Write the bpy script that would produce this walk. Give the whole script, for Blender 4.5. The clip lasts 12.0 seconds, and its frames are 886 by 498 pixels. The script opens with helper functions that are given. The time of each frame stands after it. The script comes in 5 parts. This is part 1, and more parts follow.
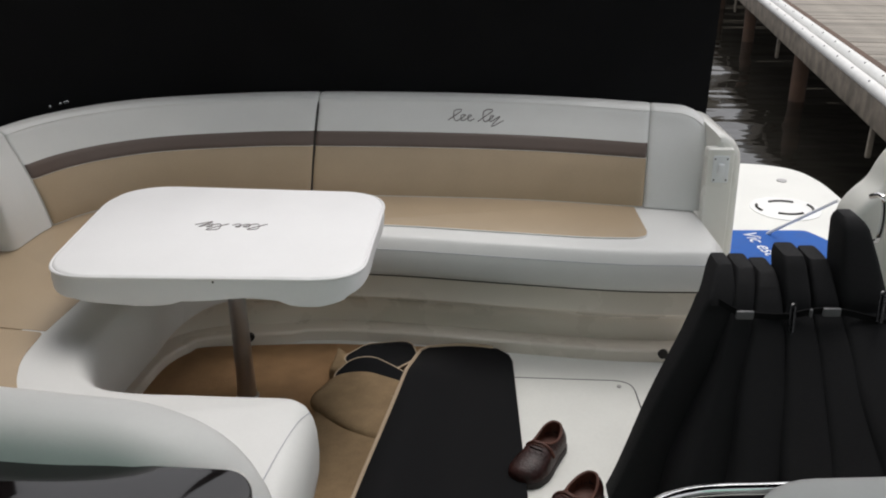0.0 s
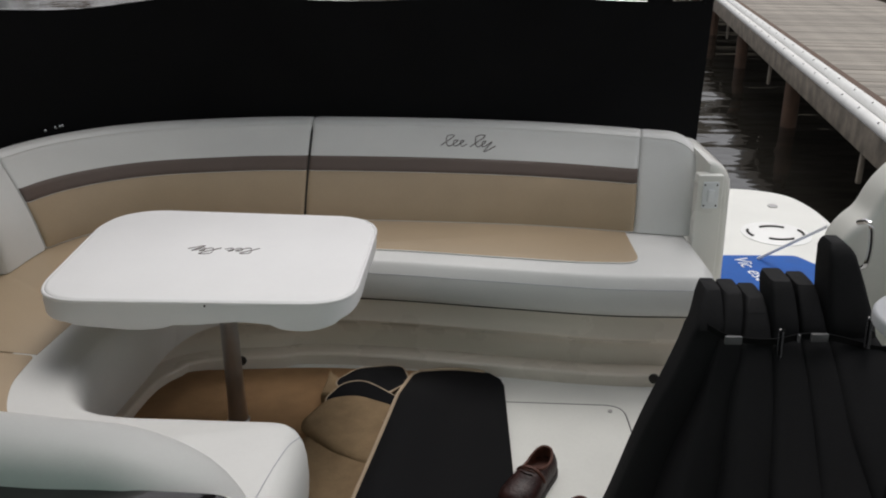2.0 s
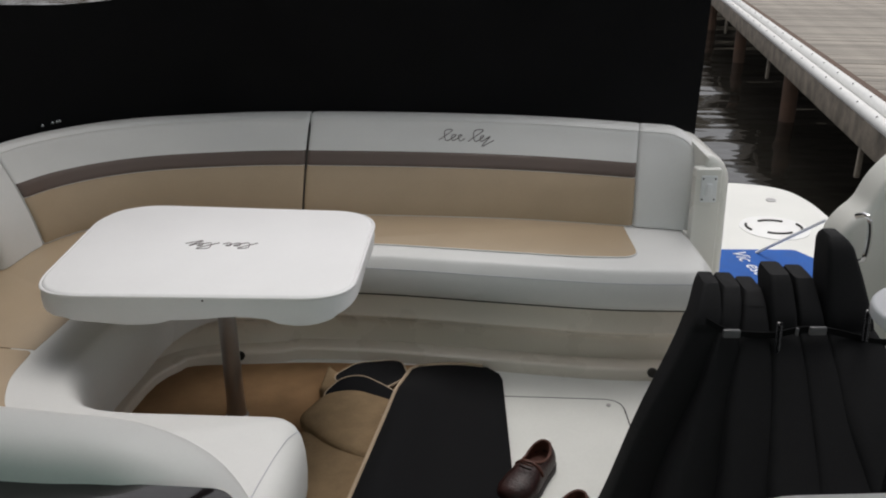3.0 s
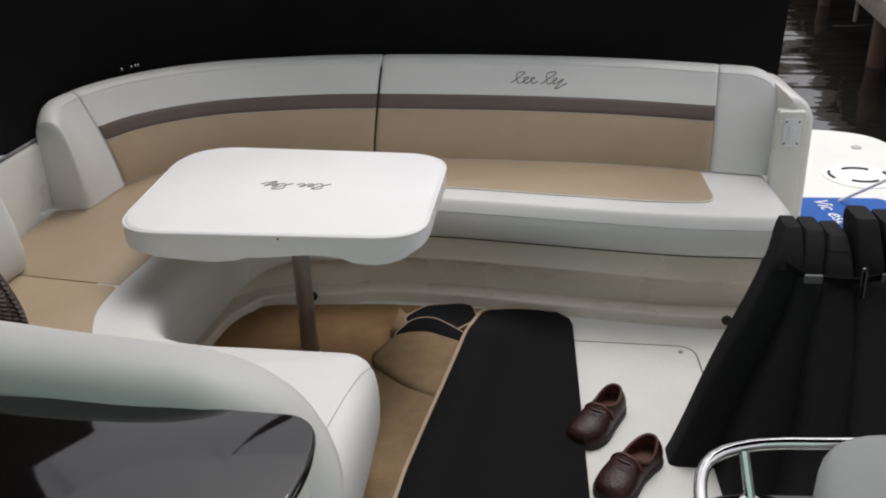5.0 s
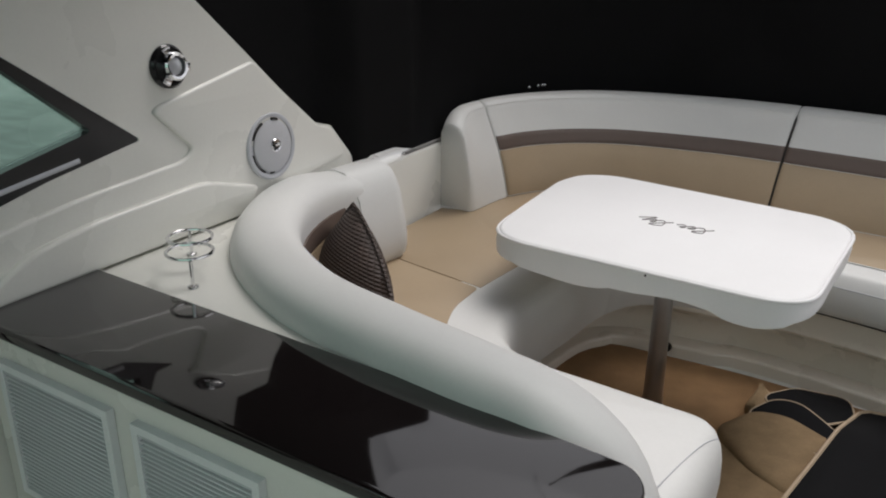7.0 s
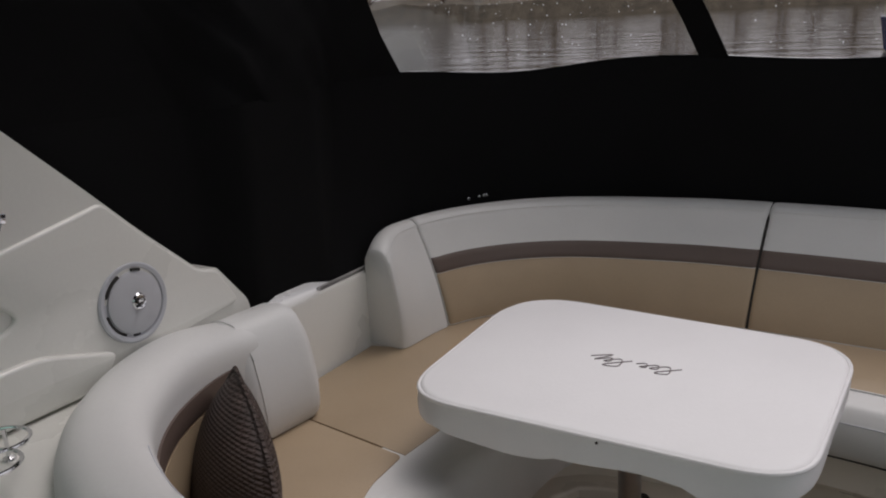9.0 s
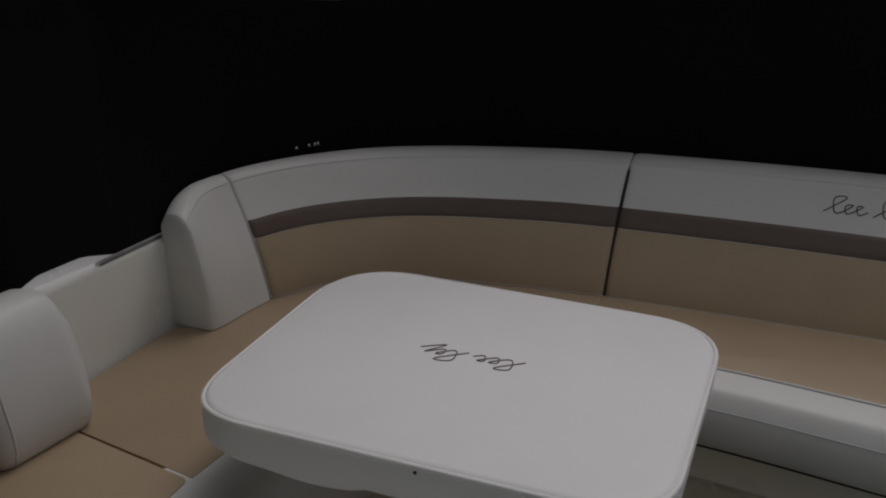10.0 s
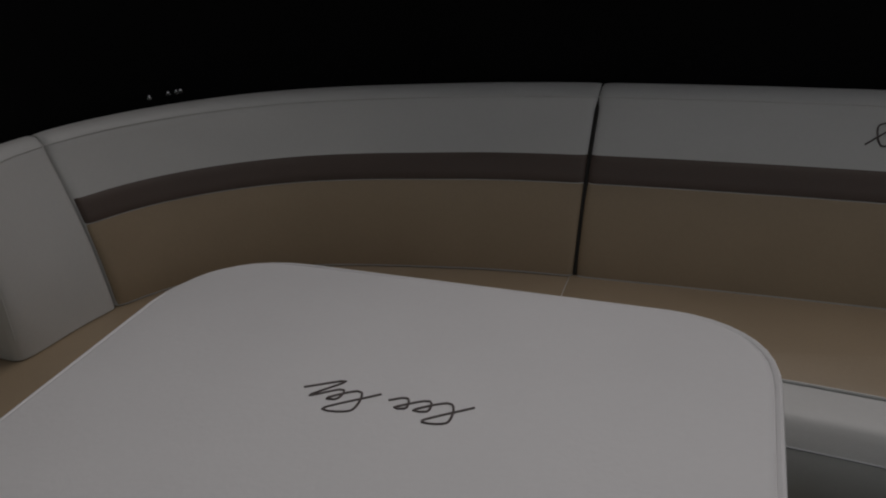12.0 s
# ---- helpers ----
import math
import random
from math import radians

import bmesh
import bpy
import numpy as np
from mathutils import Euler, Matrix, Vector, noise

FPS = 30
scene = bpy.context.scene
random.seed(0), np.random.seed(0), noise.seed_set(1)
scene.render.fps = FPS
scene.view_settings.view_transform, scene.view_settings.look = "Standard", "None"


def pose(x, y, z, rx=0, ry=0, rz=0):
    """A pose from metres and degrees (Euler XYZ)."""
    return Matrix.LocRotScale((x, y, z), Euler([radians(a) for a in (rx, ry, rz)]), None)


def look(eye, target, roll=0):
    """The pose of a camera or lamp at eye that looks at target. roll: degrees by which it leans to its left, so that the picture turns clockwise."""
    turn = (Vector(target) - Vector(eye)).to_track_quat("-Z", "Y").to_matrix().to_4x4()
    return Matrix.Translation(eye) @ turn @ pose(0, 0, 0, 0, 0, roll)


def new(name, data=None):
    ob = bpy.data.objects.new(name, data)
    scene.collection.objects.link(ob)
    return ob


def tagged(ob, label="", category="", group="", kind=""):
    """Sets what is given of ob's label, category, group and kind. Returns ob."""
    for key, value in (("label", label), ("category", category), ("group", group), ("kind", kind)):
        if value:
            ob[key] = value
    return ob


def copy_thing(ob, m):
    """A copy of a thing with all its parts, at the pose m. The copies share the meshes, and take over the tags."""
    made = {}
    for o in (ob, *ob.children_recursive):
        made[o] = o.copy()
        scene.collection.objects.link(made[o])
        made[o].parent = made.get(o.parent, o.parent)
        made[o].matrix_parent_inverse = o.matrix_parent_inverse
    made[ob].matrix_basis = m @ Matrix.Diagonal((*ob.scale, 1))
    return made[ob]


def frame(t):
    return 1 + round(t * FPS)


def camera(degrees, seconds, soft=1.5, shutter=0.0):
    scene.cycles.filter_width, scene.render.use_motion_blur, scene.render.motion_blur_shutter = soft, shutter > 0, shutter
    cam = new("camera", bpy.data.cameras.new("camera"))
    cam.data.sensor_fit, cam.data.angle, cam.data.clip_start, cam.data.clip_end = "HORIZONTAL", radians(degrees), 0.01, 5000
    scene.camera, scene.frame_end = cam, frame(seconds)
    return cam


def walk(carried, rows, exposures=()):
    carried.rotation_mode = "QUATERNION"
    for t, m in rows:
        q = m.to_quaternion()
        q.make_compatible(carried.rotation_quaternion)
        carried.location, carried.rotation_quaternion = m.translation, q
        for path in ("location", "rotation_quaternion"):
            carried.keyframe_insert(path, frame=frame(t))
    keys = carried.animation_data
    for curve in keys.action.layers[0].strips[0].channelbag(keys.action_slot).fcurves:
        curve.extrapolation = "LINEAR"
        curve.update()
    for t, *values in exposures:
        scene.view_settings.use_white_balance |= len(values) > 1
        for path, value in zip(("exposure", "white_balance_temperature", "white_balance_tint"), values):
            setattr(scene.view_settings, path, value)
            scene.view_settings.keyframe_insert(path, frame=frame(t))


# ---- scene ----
cam = camera(55.7, 12.0, soft=2.0)
PATH = [
    (0, (0.148, -0.094, 1.665), (0.105, 1.748, 0.873), -0.3),
    (0.5, (0.156, -0.089, 1.675), (0.135, 1.76, 0.9), 0.1),
    (1, (0.154, -0.098, 1.669), (0.132, 1.757, 0.908), 0.3),
    (1.5, (0.163, -0.1, 1.67), (0.135, 1.761, 0.924), 0.2),
    (2, (0.161, -0.108, 1.675), (0.129, 1.755, 0.935), -0.0),
    (2.5, (0.164, -0.11, 1.674), (0.126, 1.755, 0.938), -0.1),
    (3, (0.163, -0.107, 1.67), (0.134, 1.753, 0.92), -0.1),
    (5, (0.147, -0.113, 1.639), (-0.039, 1.687, 0.787), -1.5),
    (5.5, (0.124, -0.126, 1.606), (-0.312, 1.661, 0.821), -0.9),
    (6, (0.101, -0.113, 1.593), (-0.472, 1.633, 0.804), -0.5),
    (6.5, (0.076, -0.08, 1.579), (-0.621, 1.624, 0.797), -0.4),
    (7, (0.094, -0.012, 1.555), (-0.898, 1.556, 0.807), 0.4),
    (7.2, (0.11, 0.004, 1.561), (-0.995, 1.506, 0.837), 0.8),
    (8.8, (0.023, 0.401, 1.545), (-1.056, 2.003, 1.028), -1.9),
    (9, (0.022, 0.506, 1.539), (-0.982, 2.151, 1.001), -3.0),
    (9.5, (0.04, 0.733, 1.525), (-0.834, 2.443, 0.967), -1.0),
    (10, (-0.04, 0.947, 1.489), (-0.764, 2.679, 0.798), -1.1),
    (10.5, (-0.107, 1.155, 1.441), (-0.685, 2.892, 0.637), -2.0),
    (11, (-0.114, 1.319, 1.284), (-0.768, 3.097, 0.642), 0.4),
    (11.5, (-0.125, 1.418, 1.252), (-0.706, 3.19, 0.529), -0.8),
    (12, (-0.228, 1.587, 1.247), (-0.817, 3.34, 0.486), -2.8),
]
EXPOSURES = [(0.0, 0.0, 6430, 11), (1.0, -0.25, 6430, 11), (3.0, -0.2, 6430, 11), (5.0, 0.05, 6430, 12), (8.0, 0.0, 6430, 12), (9.0, -0.5, 6450, 17), (9.5, -0.88, 6450, 16), (10.0, -1.35, 6450, 15), (10.5, -1.75, 6450, 14), (11.0, -1.9, 6500, 14), (11.5, -1.9, 6500, 14), (12.0, -1.9, 6500, 14)]
walk(cam, [(t, look(eye, target, roll)) for t, eye, target, roll in PATH], EXPOSURES)
from mathutils.geometry import tessellate_polygon

# ---- world and light ----
world = bpy.data.worlds.new("overcast_sky")
scene.world = world
world.use_nodes = True
wn, wl = world.node_tree.nodes, world.node_tree.links
sky = wn.new("ShaderNodeTexSky")
sky.sky_type, sky.sun_disc = "NISHITA", False
sky.sun_elevation, sky.sun_rotation = radians(65), radians(16)
sky.air_density, sky.dust_density, sky.ozone_density = 1.0, 8.0, 1.0
grey = wn.new("ShaderNodeHueSaturation")
grey.inputs["Saturation"].default_value = 0.25
wl.new(sky.outputs[0], grey.inputs["Color"])
veil = wn.new("ShaderNodeVectorMath")  # an even layer of cloud over the clear sky
veil.operation = "MULTIPLY_ADD"
veil.inputs[1].default_value, veil.inputs[2].default_value = (0.45, 0.45, 0.45), (4.4, 4.4, 4.5)
wl.new(grey.outputs[0], veil.inputs[0])
wl.new(veil.outputs[0], wn["Background"].inputs["Color"])
wn["Background"].inputs["Strength"].default_value = 0.13
sun_data = bpy.data.lights.new("sun", "SUN")
sun_data.energy, sun_data.angle, sun_data.color = 1.25, radians(32), (1.0, 0.96, 0.905)
sun = new("sun", sun_data)
sun.matrix_world = look((0.6, 5.6, 7.6), (-0.3, 2.4, 0.6))


# ---- materials ----
def material(name, color, rough=0.5, metal=0.0, vary=0.08, scale=6.0, fine=120.0, bump=0.1, bump_scale=300.0, coat=0.0, spec=0.5, random_piece=0.0):
    m = bpy.data.materials.new(name)
    m.use_nodes = True
    n, l = m.node_tree.nodes, m.node_tree.links
    b = n["Principled BSDF"]
    b.inputs["Roughness"].default_value, b.inputs["Metallic"].default_value = rough, metal
    b.inputs["Coat Weight"].default_value, b.inputs["Specular IOR Level"].default_value = coat, spec
    geo = n.new("ShaderNodeTexCoord")
    big, small = n.new("ShaderNodeTexNoise"), n.new("ShaderNodeTexNoise")
    big.inputs["Scale"].default_value, small.inputs["Scale"].default_value = scale, fine
    big.inputs["Detail"].default_value = 5
    for tex in (big, small):
        l.new(geo.outputs["Object"], tex.inputs["Vector"])
    add = n.new("ShaderNodeMath")
    add.operation = "MULTIPLY_ADD"
    l.new(small.outputs["Fac"], add.inputs[0])
    add.inputs[1].default_value = 0.5
    l.new(big.outputs["Fac"], add.inputs[2])
    ramp = n.new("ShaderNodeMapRange")
    ramp.inputs["From Min"].default_value, ramp.inputs["From Max"].default_value = 0.45, 1.05
    ramp.inputs["To Min"].default_value, ramp.inputs["To Max"].default_value = 1 - vary, 1 + vary
    l.new(add.outputs[0], ramp.inputs["Value"])
    mul = n.new("ShaderNodeVectorMath")
    mul.operation = "SCALE"
    mul.inputs[0].default_value = color
    scale_in = ramp.outputs[0]
    if random_piece:
        info, pr, pm = n.new("ShaderNodeObjectInfo"), n.new("ShaderNodeMapRange"), n.new("ShaderNodeMath")
        pr.inputs["To Min"].default_value, pr.inputs["To Max"].default_value = 1 - random_piece, 1 + random_piece
        l.new(info.outputs["Random"], pr.inputs["Value"])
        pm.operation = "MULTIPLY"
        l.new(pr.outputs[0], pm.inputs[0])
        l.new(scale_in, pm.inputs[1])
        scale_in = pm.outputs[0]
    l.new(scale_in, mul.inputs["Scale"])
    l.new(mul.outputs[0], b.inputs["Base Color"])
    rr = n.new("ShaderNodeMapRange")
    rr.inputs["To Min"].default_value, rr.inputs["To Max"].default_value = max(0.02, rough * 0.85), min(1, rough * 1.15)
    l.new(big.outputs["Fac"], rr.inputs["Value"])
    l.new(rr.outputs[0], b.inputs["Roughness"])
    if bump:
        grain, bn = n.new("ShaderNodeTexNoise"), n.new("ShaderNodeBump")
        grain.inputs["Scale"].default_value, grain.inputs["Detail"].default_value = bump_scale, 4
        l.new(geo.outputs["Object"], grain.inputs["Vector"])
        l.new(grain.outputs["Fac"], bn.inputs["Height"])
        bn.inputs["Strength"].default_value, bn.inputs["Distance"].default_value = bump, 0.004
        l.new(bn.outputs[0], b.inputs["Normal"])
    return m


WHITE_VINYL = material("white_vinyl", (0.68, 0.68, 0.665), 0.42, vary=0.03, bump=0.10, bump_scale=420, spec=0.4)
TAN_VINYL = material("tan_vinyl", (0.395, 0.302, 0.200), 0.45, vary=0.05, bump=0.12, bump_scale=420, spec=0.4)
BROWN_VINYL = material("brown_vinyl", (0.105, 0.074, 0.060), 0.48, vary=0.06, bump=0.12, bump_scale=420)
COVER_VINYL = material("cover_vinyl", (0.79, 0.785, 0.785), 0.55, vary=0.02, bump=0.12, bump_scale=90)
CREAM_GELCOAT = material("cream_gelcoat", (0.74, 0.675, 0.59), 0.28, vary=0.02, scale=3, bump=0.02, bump_scale=60, coat=0.3)
GELCOAT = material("gelcoat", (0.74, 0.735, 0.69), 0.28, vary=0.03, scale=3, bump=0.02, bump_scale=60, coat=0.3)
SOLE = material("nonskid_sole", (0.70, 0.70, 0.66), 0.5, vary=0.05, scale=4, bump=0.35, bump_scale=260)
DECK = material("stern_deck", (0.78, 0.78, 0.76), 0.45, vary=0.03, bump=0.2, bump_scale=260)
CANVAS = material("black_canvas", (0.008, 0.008, 0.0084), 0.9, vary=0.2, scale=3, bump=0.25, bump_scale=500, spec=0.05)
COVER_BLACK = material("black_fabric", (0.008, 0.008, 0.009), 0.75, vary=0.35, scale=7, bump=0.4, bump_scale=400, spec=0.2)
COUNTER = material("black_counter", (0.010, 0.0075, 0.0075), 0.05, vary=0.15, bump=0.0, spec=0.8)
CHROME = material("chrome", (0.75, 0.75, 0.76), 0.10, metal=1.0, vary=0.02, bump=0.0)
BRUSHED = material("brushed_aluminium", (0.46, 0.45, 0.45), 0.35, metal=1.0, vary=0.06, scale=20, bump=0.05)
CARPET = material("tan_carpet", (0.33, 0.200, 0.105), 0.95, vary=0.16, scale=14, fine=300, bump=0.9, bump_scale=600, spec=0.1)
FOLD_CARPET = material("khaki_carpet", (0.30, 0.21, 0.122), 0.95, vary=0.2, scale=18, fine=260, bump=0.9, bump_scale=600, spec=0.1)
MAT_BLACK = material("black_rubber_backing", (0.006, 0.006, 0.0068), 0.85, vary=0.25, scale=5, bump=0.3, bump_scale=500, spec=0.12)
PIPING = material("tan_piping", (0.42, 0.32, 0.22), 0.7, vary=0.08, bump=0.2)
THREAD = material("brown_thread", (0.10, 0.08, 0.075), 0.6, vary=0.1, bump=0.0)
LEATHER = material("oxblood_leather", (0.024, 0.006, 0.0045), 0.42, vary=0.6, scale=24, bump=0.5, bump_scale=110, spec=0.35)
LINING = material("tan_leather_lining", (0.075, 0.020, 0.009), 0.6, vary=0.2, scale=20)
RUBBER = material("dark_rubber", (0.015, 0.010, 0.008), 0.6, vary=0.1)
PLASTIC_GREY = material("grey_plastic", (0.50, 0.51, 0.54), 0.4, vary=0.04, bump=0.05)
BUCKLE = material("dim_grey_plastic", (0.10, 0.10, 0.105), 0.5, vary=0.05, bump=0.05)
GRILLE = material("speaker_mesh", (0.56, 0.565, 0.59), 0.6, vary=0.05, fine=900, bump=0.5, bump_scale=1400)
PLASTIC_DARK = material("dark_plastic", (0.008, 0.008, 0.009), 0.22, vary=0.1, bump=0.05)
VENT_WHITE = material("vent_white", (0.74, 0.76, 0.77), 0.4, vary=0.03, bump=0.03)
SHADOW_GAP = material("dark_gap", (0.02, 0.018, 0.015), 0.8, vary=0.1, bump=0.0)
BLUE_MAT = material("blue_mat", (0.012, 0.09, 0.36), 0.9, vary=0.12, scale=12, bump=0.5, bump_scale=400)
WHITE_PAINT = material("white_lettering", (0.75, 0.76, 0.78), 0.7, vary=0.05, bump=0.0)
PLANK = material("weathered_plank", (0.27, 0.245, 0.21), 0.85, vary=0.3, scale=4, fine=60, bump=0.6, bump_scale=80, random_piece=0.2)
BEAM = material("wet_beam", (0.20, 0.17, 0.135), 0.7, vary=0.7, scale=5, bump=0.5, bump_scale=40)
PILE = material("brown_piling", (0.09, 0.05, 0.03), 0.75, vary=0.35, scale=6, bump=0.5, bump_scale=30)
FENDER = material("white_fender_pipe", (0.72, 0.72, 0.70), 0.45, vary=0.08, scale=9, bump=0.1)
NAVY = material("navy_hull", (0.012, 0.02, 0.07), 0.25, vary=0.1, bump=0.0)
BANK = material("far_bank", (0.10, 0.085, 0.06), 0.95, vary=0.6, scale=0.35, fine=2.0, bump=0.0)
STICKER_WHITE = material("sticker_white", (0.6, 0.65, 0.63), 0.5, vary=0.03, bump=0.0)
STICKER_BLUE = material("sticker_blue", (0.01, 0.03, 0.15), 0.5, vary=0.03, bump=0.0)

# woven pillow: crossed waves
PILLOW = material("woven_brown", (0.050, 0.032, 0.026), 0.55, vary=0.3, scale=20, bump=0.0)
pn, pl = PILLOW.node_tree.nodes, PILLOW.node_tree.links
pco = pn.new("ShaderNodeTexCoord")
pv = pn.new("ShaderNodeTexBrick")
pv.inputs["Scale"].default_value = 27.0
pv.inputs["Mortar Size"].default_value, pv.inputs["Mortar Smooth"].default_value = 0.11, 0.9
pbump = pn.new("ShaderNodeBump")
pbump.inputs["Strength"].default_value, pbump.inputs["Distance"].default_value = 0.9, 0.006
pinv = pn.new("ShaderNodeMath")
pinv.operation = "SUBTRACT"
pinv.inputs[0].default_value = 1.0
pm1, pm2 = pn.new("ShaderNodeMapping"), pn.new("ShaderNodeMapping")
pm1.inputs["Rotation"].default_value = (0, 0, radians(28))
pm2.inputs["Rotation"].default_value = (radians(-76), 0, 0)
pl.new(pco.outputs["Object"], pm1.inputs["Vector"])
pl.new(pm1.outputs[0], pm2.inputs["Vector"])
pl.new(pm2.outputs[0], pv.inputs["Vector"])
pl.new(pv.outputs["Fac"], pinv.inputs[1])
pl.new(pinv.outputs[0], pbump.inputs["Height"])
pl.new(pbump.outputs[0], pn["Principled BSDF"].inputs["Normal"])


def clear_sheet(name, tint, gloss_rough):
    m = bpy.data.materials.new(name)
    m.use_nodes = True
    n, l = m.node_tree.nodes, m.node_tree.links
    n.remove(n["Principled BSDF"])
    tr, gl, mix, fr = n.new("ShaderNodeBsdfTransparent"), n.new("ShaderNodeBsdfGlossy"), n.new("ShaderNodeMixShader"), n.new("ShaderNodeFresnel")
    tr.inputs["Color"].default_value = (*tint, 1)
    gl.inputs["Roughness"].default_value = gloss_rough
    fr.inputs["IOR"].default_value = 1.4
    l.new(fr.outputs[0], mix.inputs[0])
    l.new(tr.outputs[0], mix.inputs[1])
    l.new(gl.outputs[0], mix.inputs[2])
    l.new(mix.outputs[0], n["Material Output"].inputs["Surface"])
    return m


CLEAR_VINYL = clear_sheet("clear_vinyl", (0.97, 0.97, 0.97), 0.05)
GREEN_GLASS = clear_sheet("green_glass", (0.76, 0.93, 0.85), 0.02)
DROP = material("water_drop", (0.75, 0.77, 0.78), 0.05, vary=0.0, bump=0.0)

WATER = material("water", (0.012, 0.011, 0.009), 0.06, vary=0.2, scale=0.5, bump=0.0, spec=0.45)
qn, ql = WATER.node_tree.nodes, WATER.node_tree.links
qco, qmap, qwave, qb = qn.new("ShaderNodeTexCoord"), qn.new("ShaderNodeMapping"), qn.new("ShaderNodeTexNoise"), qn.new("ShaderNodeBump")
qmap.inputs["Scale"].default_value = (0.22, 0.42, 1.0)
qwave.inputs["Scale"].default_value, qwave.inputs["Detail"].default_value = 1.0, 4
qb.inputs["Strength"].default_value, qb.inputs["Distance"].default_value = 1.0, 0.16
ql.new(qco.outputs["Object"], qmap.inputs["Vector"])
ql.new(qmap.outputs[0], qwave.inputs["Vector"])
ql.new(qwave.outputs["Fac"], qb.inputs["Height"])
ql.new(qb.outputs[0], qn["Principled BSDF"].inputs["Normal"])


# ---- builders ----
def mesh_of(bm, name, mat_, sharp=38):
    bmesh.ops.remove_doubles(bm, verts=bm.verts, dist=1e-5)
    bmesh.ops.recalc_face_normals(bm, faces=bm.faces)
    for f in bm.faces:
        f.smooth = True
    for e in bm.edges:
        if len(e.link_faces) != 2 or e.calc_face_angle(0) > radians(sharp):
            e.smooth = False
    me = bpy.data.meshes.new(name)
    bm.to_mesh(me)
    bm.free()
    me.materials.append(mat_)
    return me


def part(name, bm, mat_, parent, label="", sharp=38):
    ob = new(name, mesh_of(bm, name, mat_, sharp))
    if parent is not None:
        ob.parent = parent
        if parent.parent is None:
            ob.matrix_parent_inverse = parent.matrix_basis.inverted()
    if label:
        tagged(ob, label)
    return ob


def thing(name, at, label, category, group="", kind=""):
    ob = new(name)
    ob.empty_display_size = 0.05
    ob.matrix_basis = Matrix.Translation(at)
    return tagged(ob, label, category, group, kind)


def setting(name, bm, mat_, label, category, sharp=38):
    return tagged(part(name, bm, mat_, None, sharp=sharp), label, category, kind="structure")


def spline(ctrl, n):
    """n points of equal spacing on a smooth curve through the control points."""
    p = [Vector(c) for c in ctrl]
    p = [2 * p[0] - p[1]] + p + [2 * p[-1] - p[-2]]
    dense = []
    for i in range(1, len(p) - 2):
        for k in range(24):
            t = k / 24
            a, b, c, d = p[i - 1], p[i], p[i + 1], p[i + 2]
            dense.append(0.5 * (2 * b + (c - a) * t + (2 * a - 5 * b + 4 * c - d) * t * t + (3 * b - a - 3 * c + d) * t ** 3))
    dense.append(p[-2])
    lens = [0.0]
    for a, b in zip(dense, dense[1:]):
        lens.append(lens[-1] + (b - a).length)
    out, j = [], 0
    for k in range(n):
        want = lens[-1] * k / (n - 1)
        while j < len(lens) - 2 and lens[j + 1] < want:
            j += 1
        f = (want - lens[j]) / max(1e-9, lens[j + 1] - lens[j])
        out.append(dense[j].lerp(dense[j + 1], f))
    return out


def loft(rings, closed=True, cap=True, bm=None):
    bm = bm or bmesh.new()
    vs = [[bm.verts.new(p) for p in r] for r in rings]
    n = len(rings[0])
    for a, b in zip(vs, vs[1:]):
        for k in range(n if closed else n - 1):
            bm.faces.new((a[k], a[(k + 1) % n], b[(k + 1) % n], b[k]))
    if cap and closed:
        bm.faces.new(vs[0])
        bm.faces.new(list(reversed(vs[-1])))
    return bm


def sheet(rows, thick):
    bm = loft(rows, closed=False, cap=False)
    bmesh.ops.recalc_face_normals(bm, faces=bm.faces)
    bmesh.ops.solidify(bm, geom=bm.faces[:], thickness=thick)
    return bm


def tube(points, r, sides=8, closed=False, bm=None):
    pts = [Vector(p) for p in points]
    n = len(pts)
    rings = []
    for i, p in enumerate(pts):
        a = pts[(i - 1) % n] if closed or i else p
        b = pts[(i + 1) % n] if closed or i < n - 1 else p
        d = (b - a).normalized()
        up = Vector((0, 0, 1)) if abs(d.z) < 0.9 else Vector((0, 1, 0))
        u = d.cross(up).normalized()
        v = u.cross(d)
        rad = r(i / max(1, n - 1)) if callable(r) else r
        rings.append([p + rad * (math.cos(2 * math.pi * k / sides) * u + math.sin(2 * math.pi * k / sides) * v) for k in range(sides)])
    if closed:
        rings.append(rings[0])
    return loft(rings, cap=not closed, bm=bm)


def lathe(profile, axis, at, sides=24):
    """profile: pairs of radius and height along the axis."""
    d = Vector(axis).normalized()
    u = d.orthogonal().normalized()
    v = d.cross(u)
    at = Vector(at)
    rings = [[at + h * d + max(r, 1e-4) * (math.cos(2 * math.pi * k / sides) * u + math.sin(2 * math.pi * k / sides) * v) for k in range(sides)] for r, h in profile]
    return loft(rings)


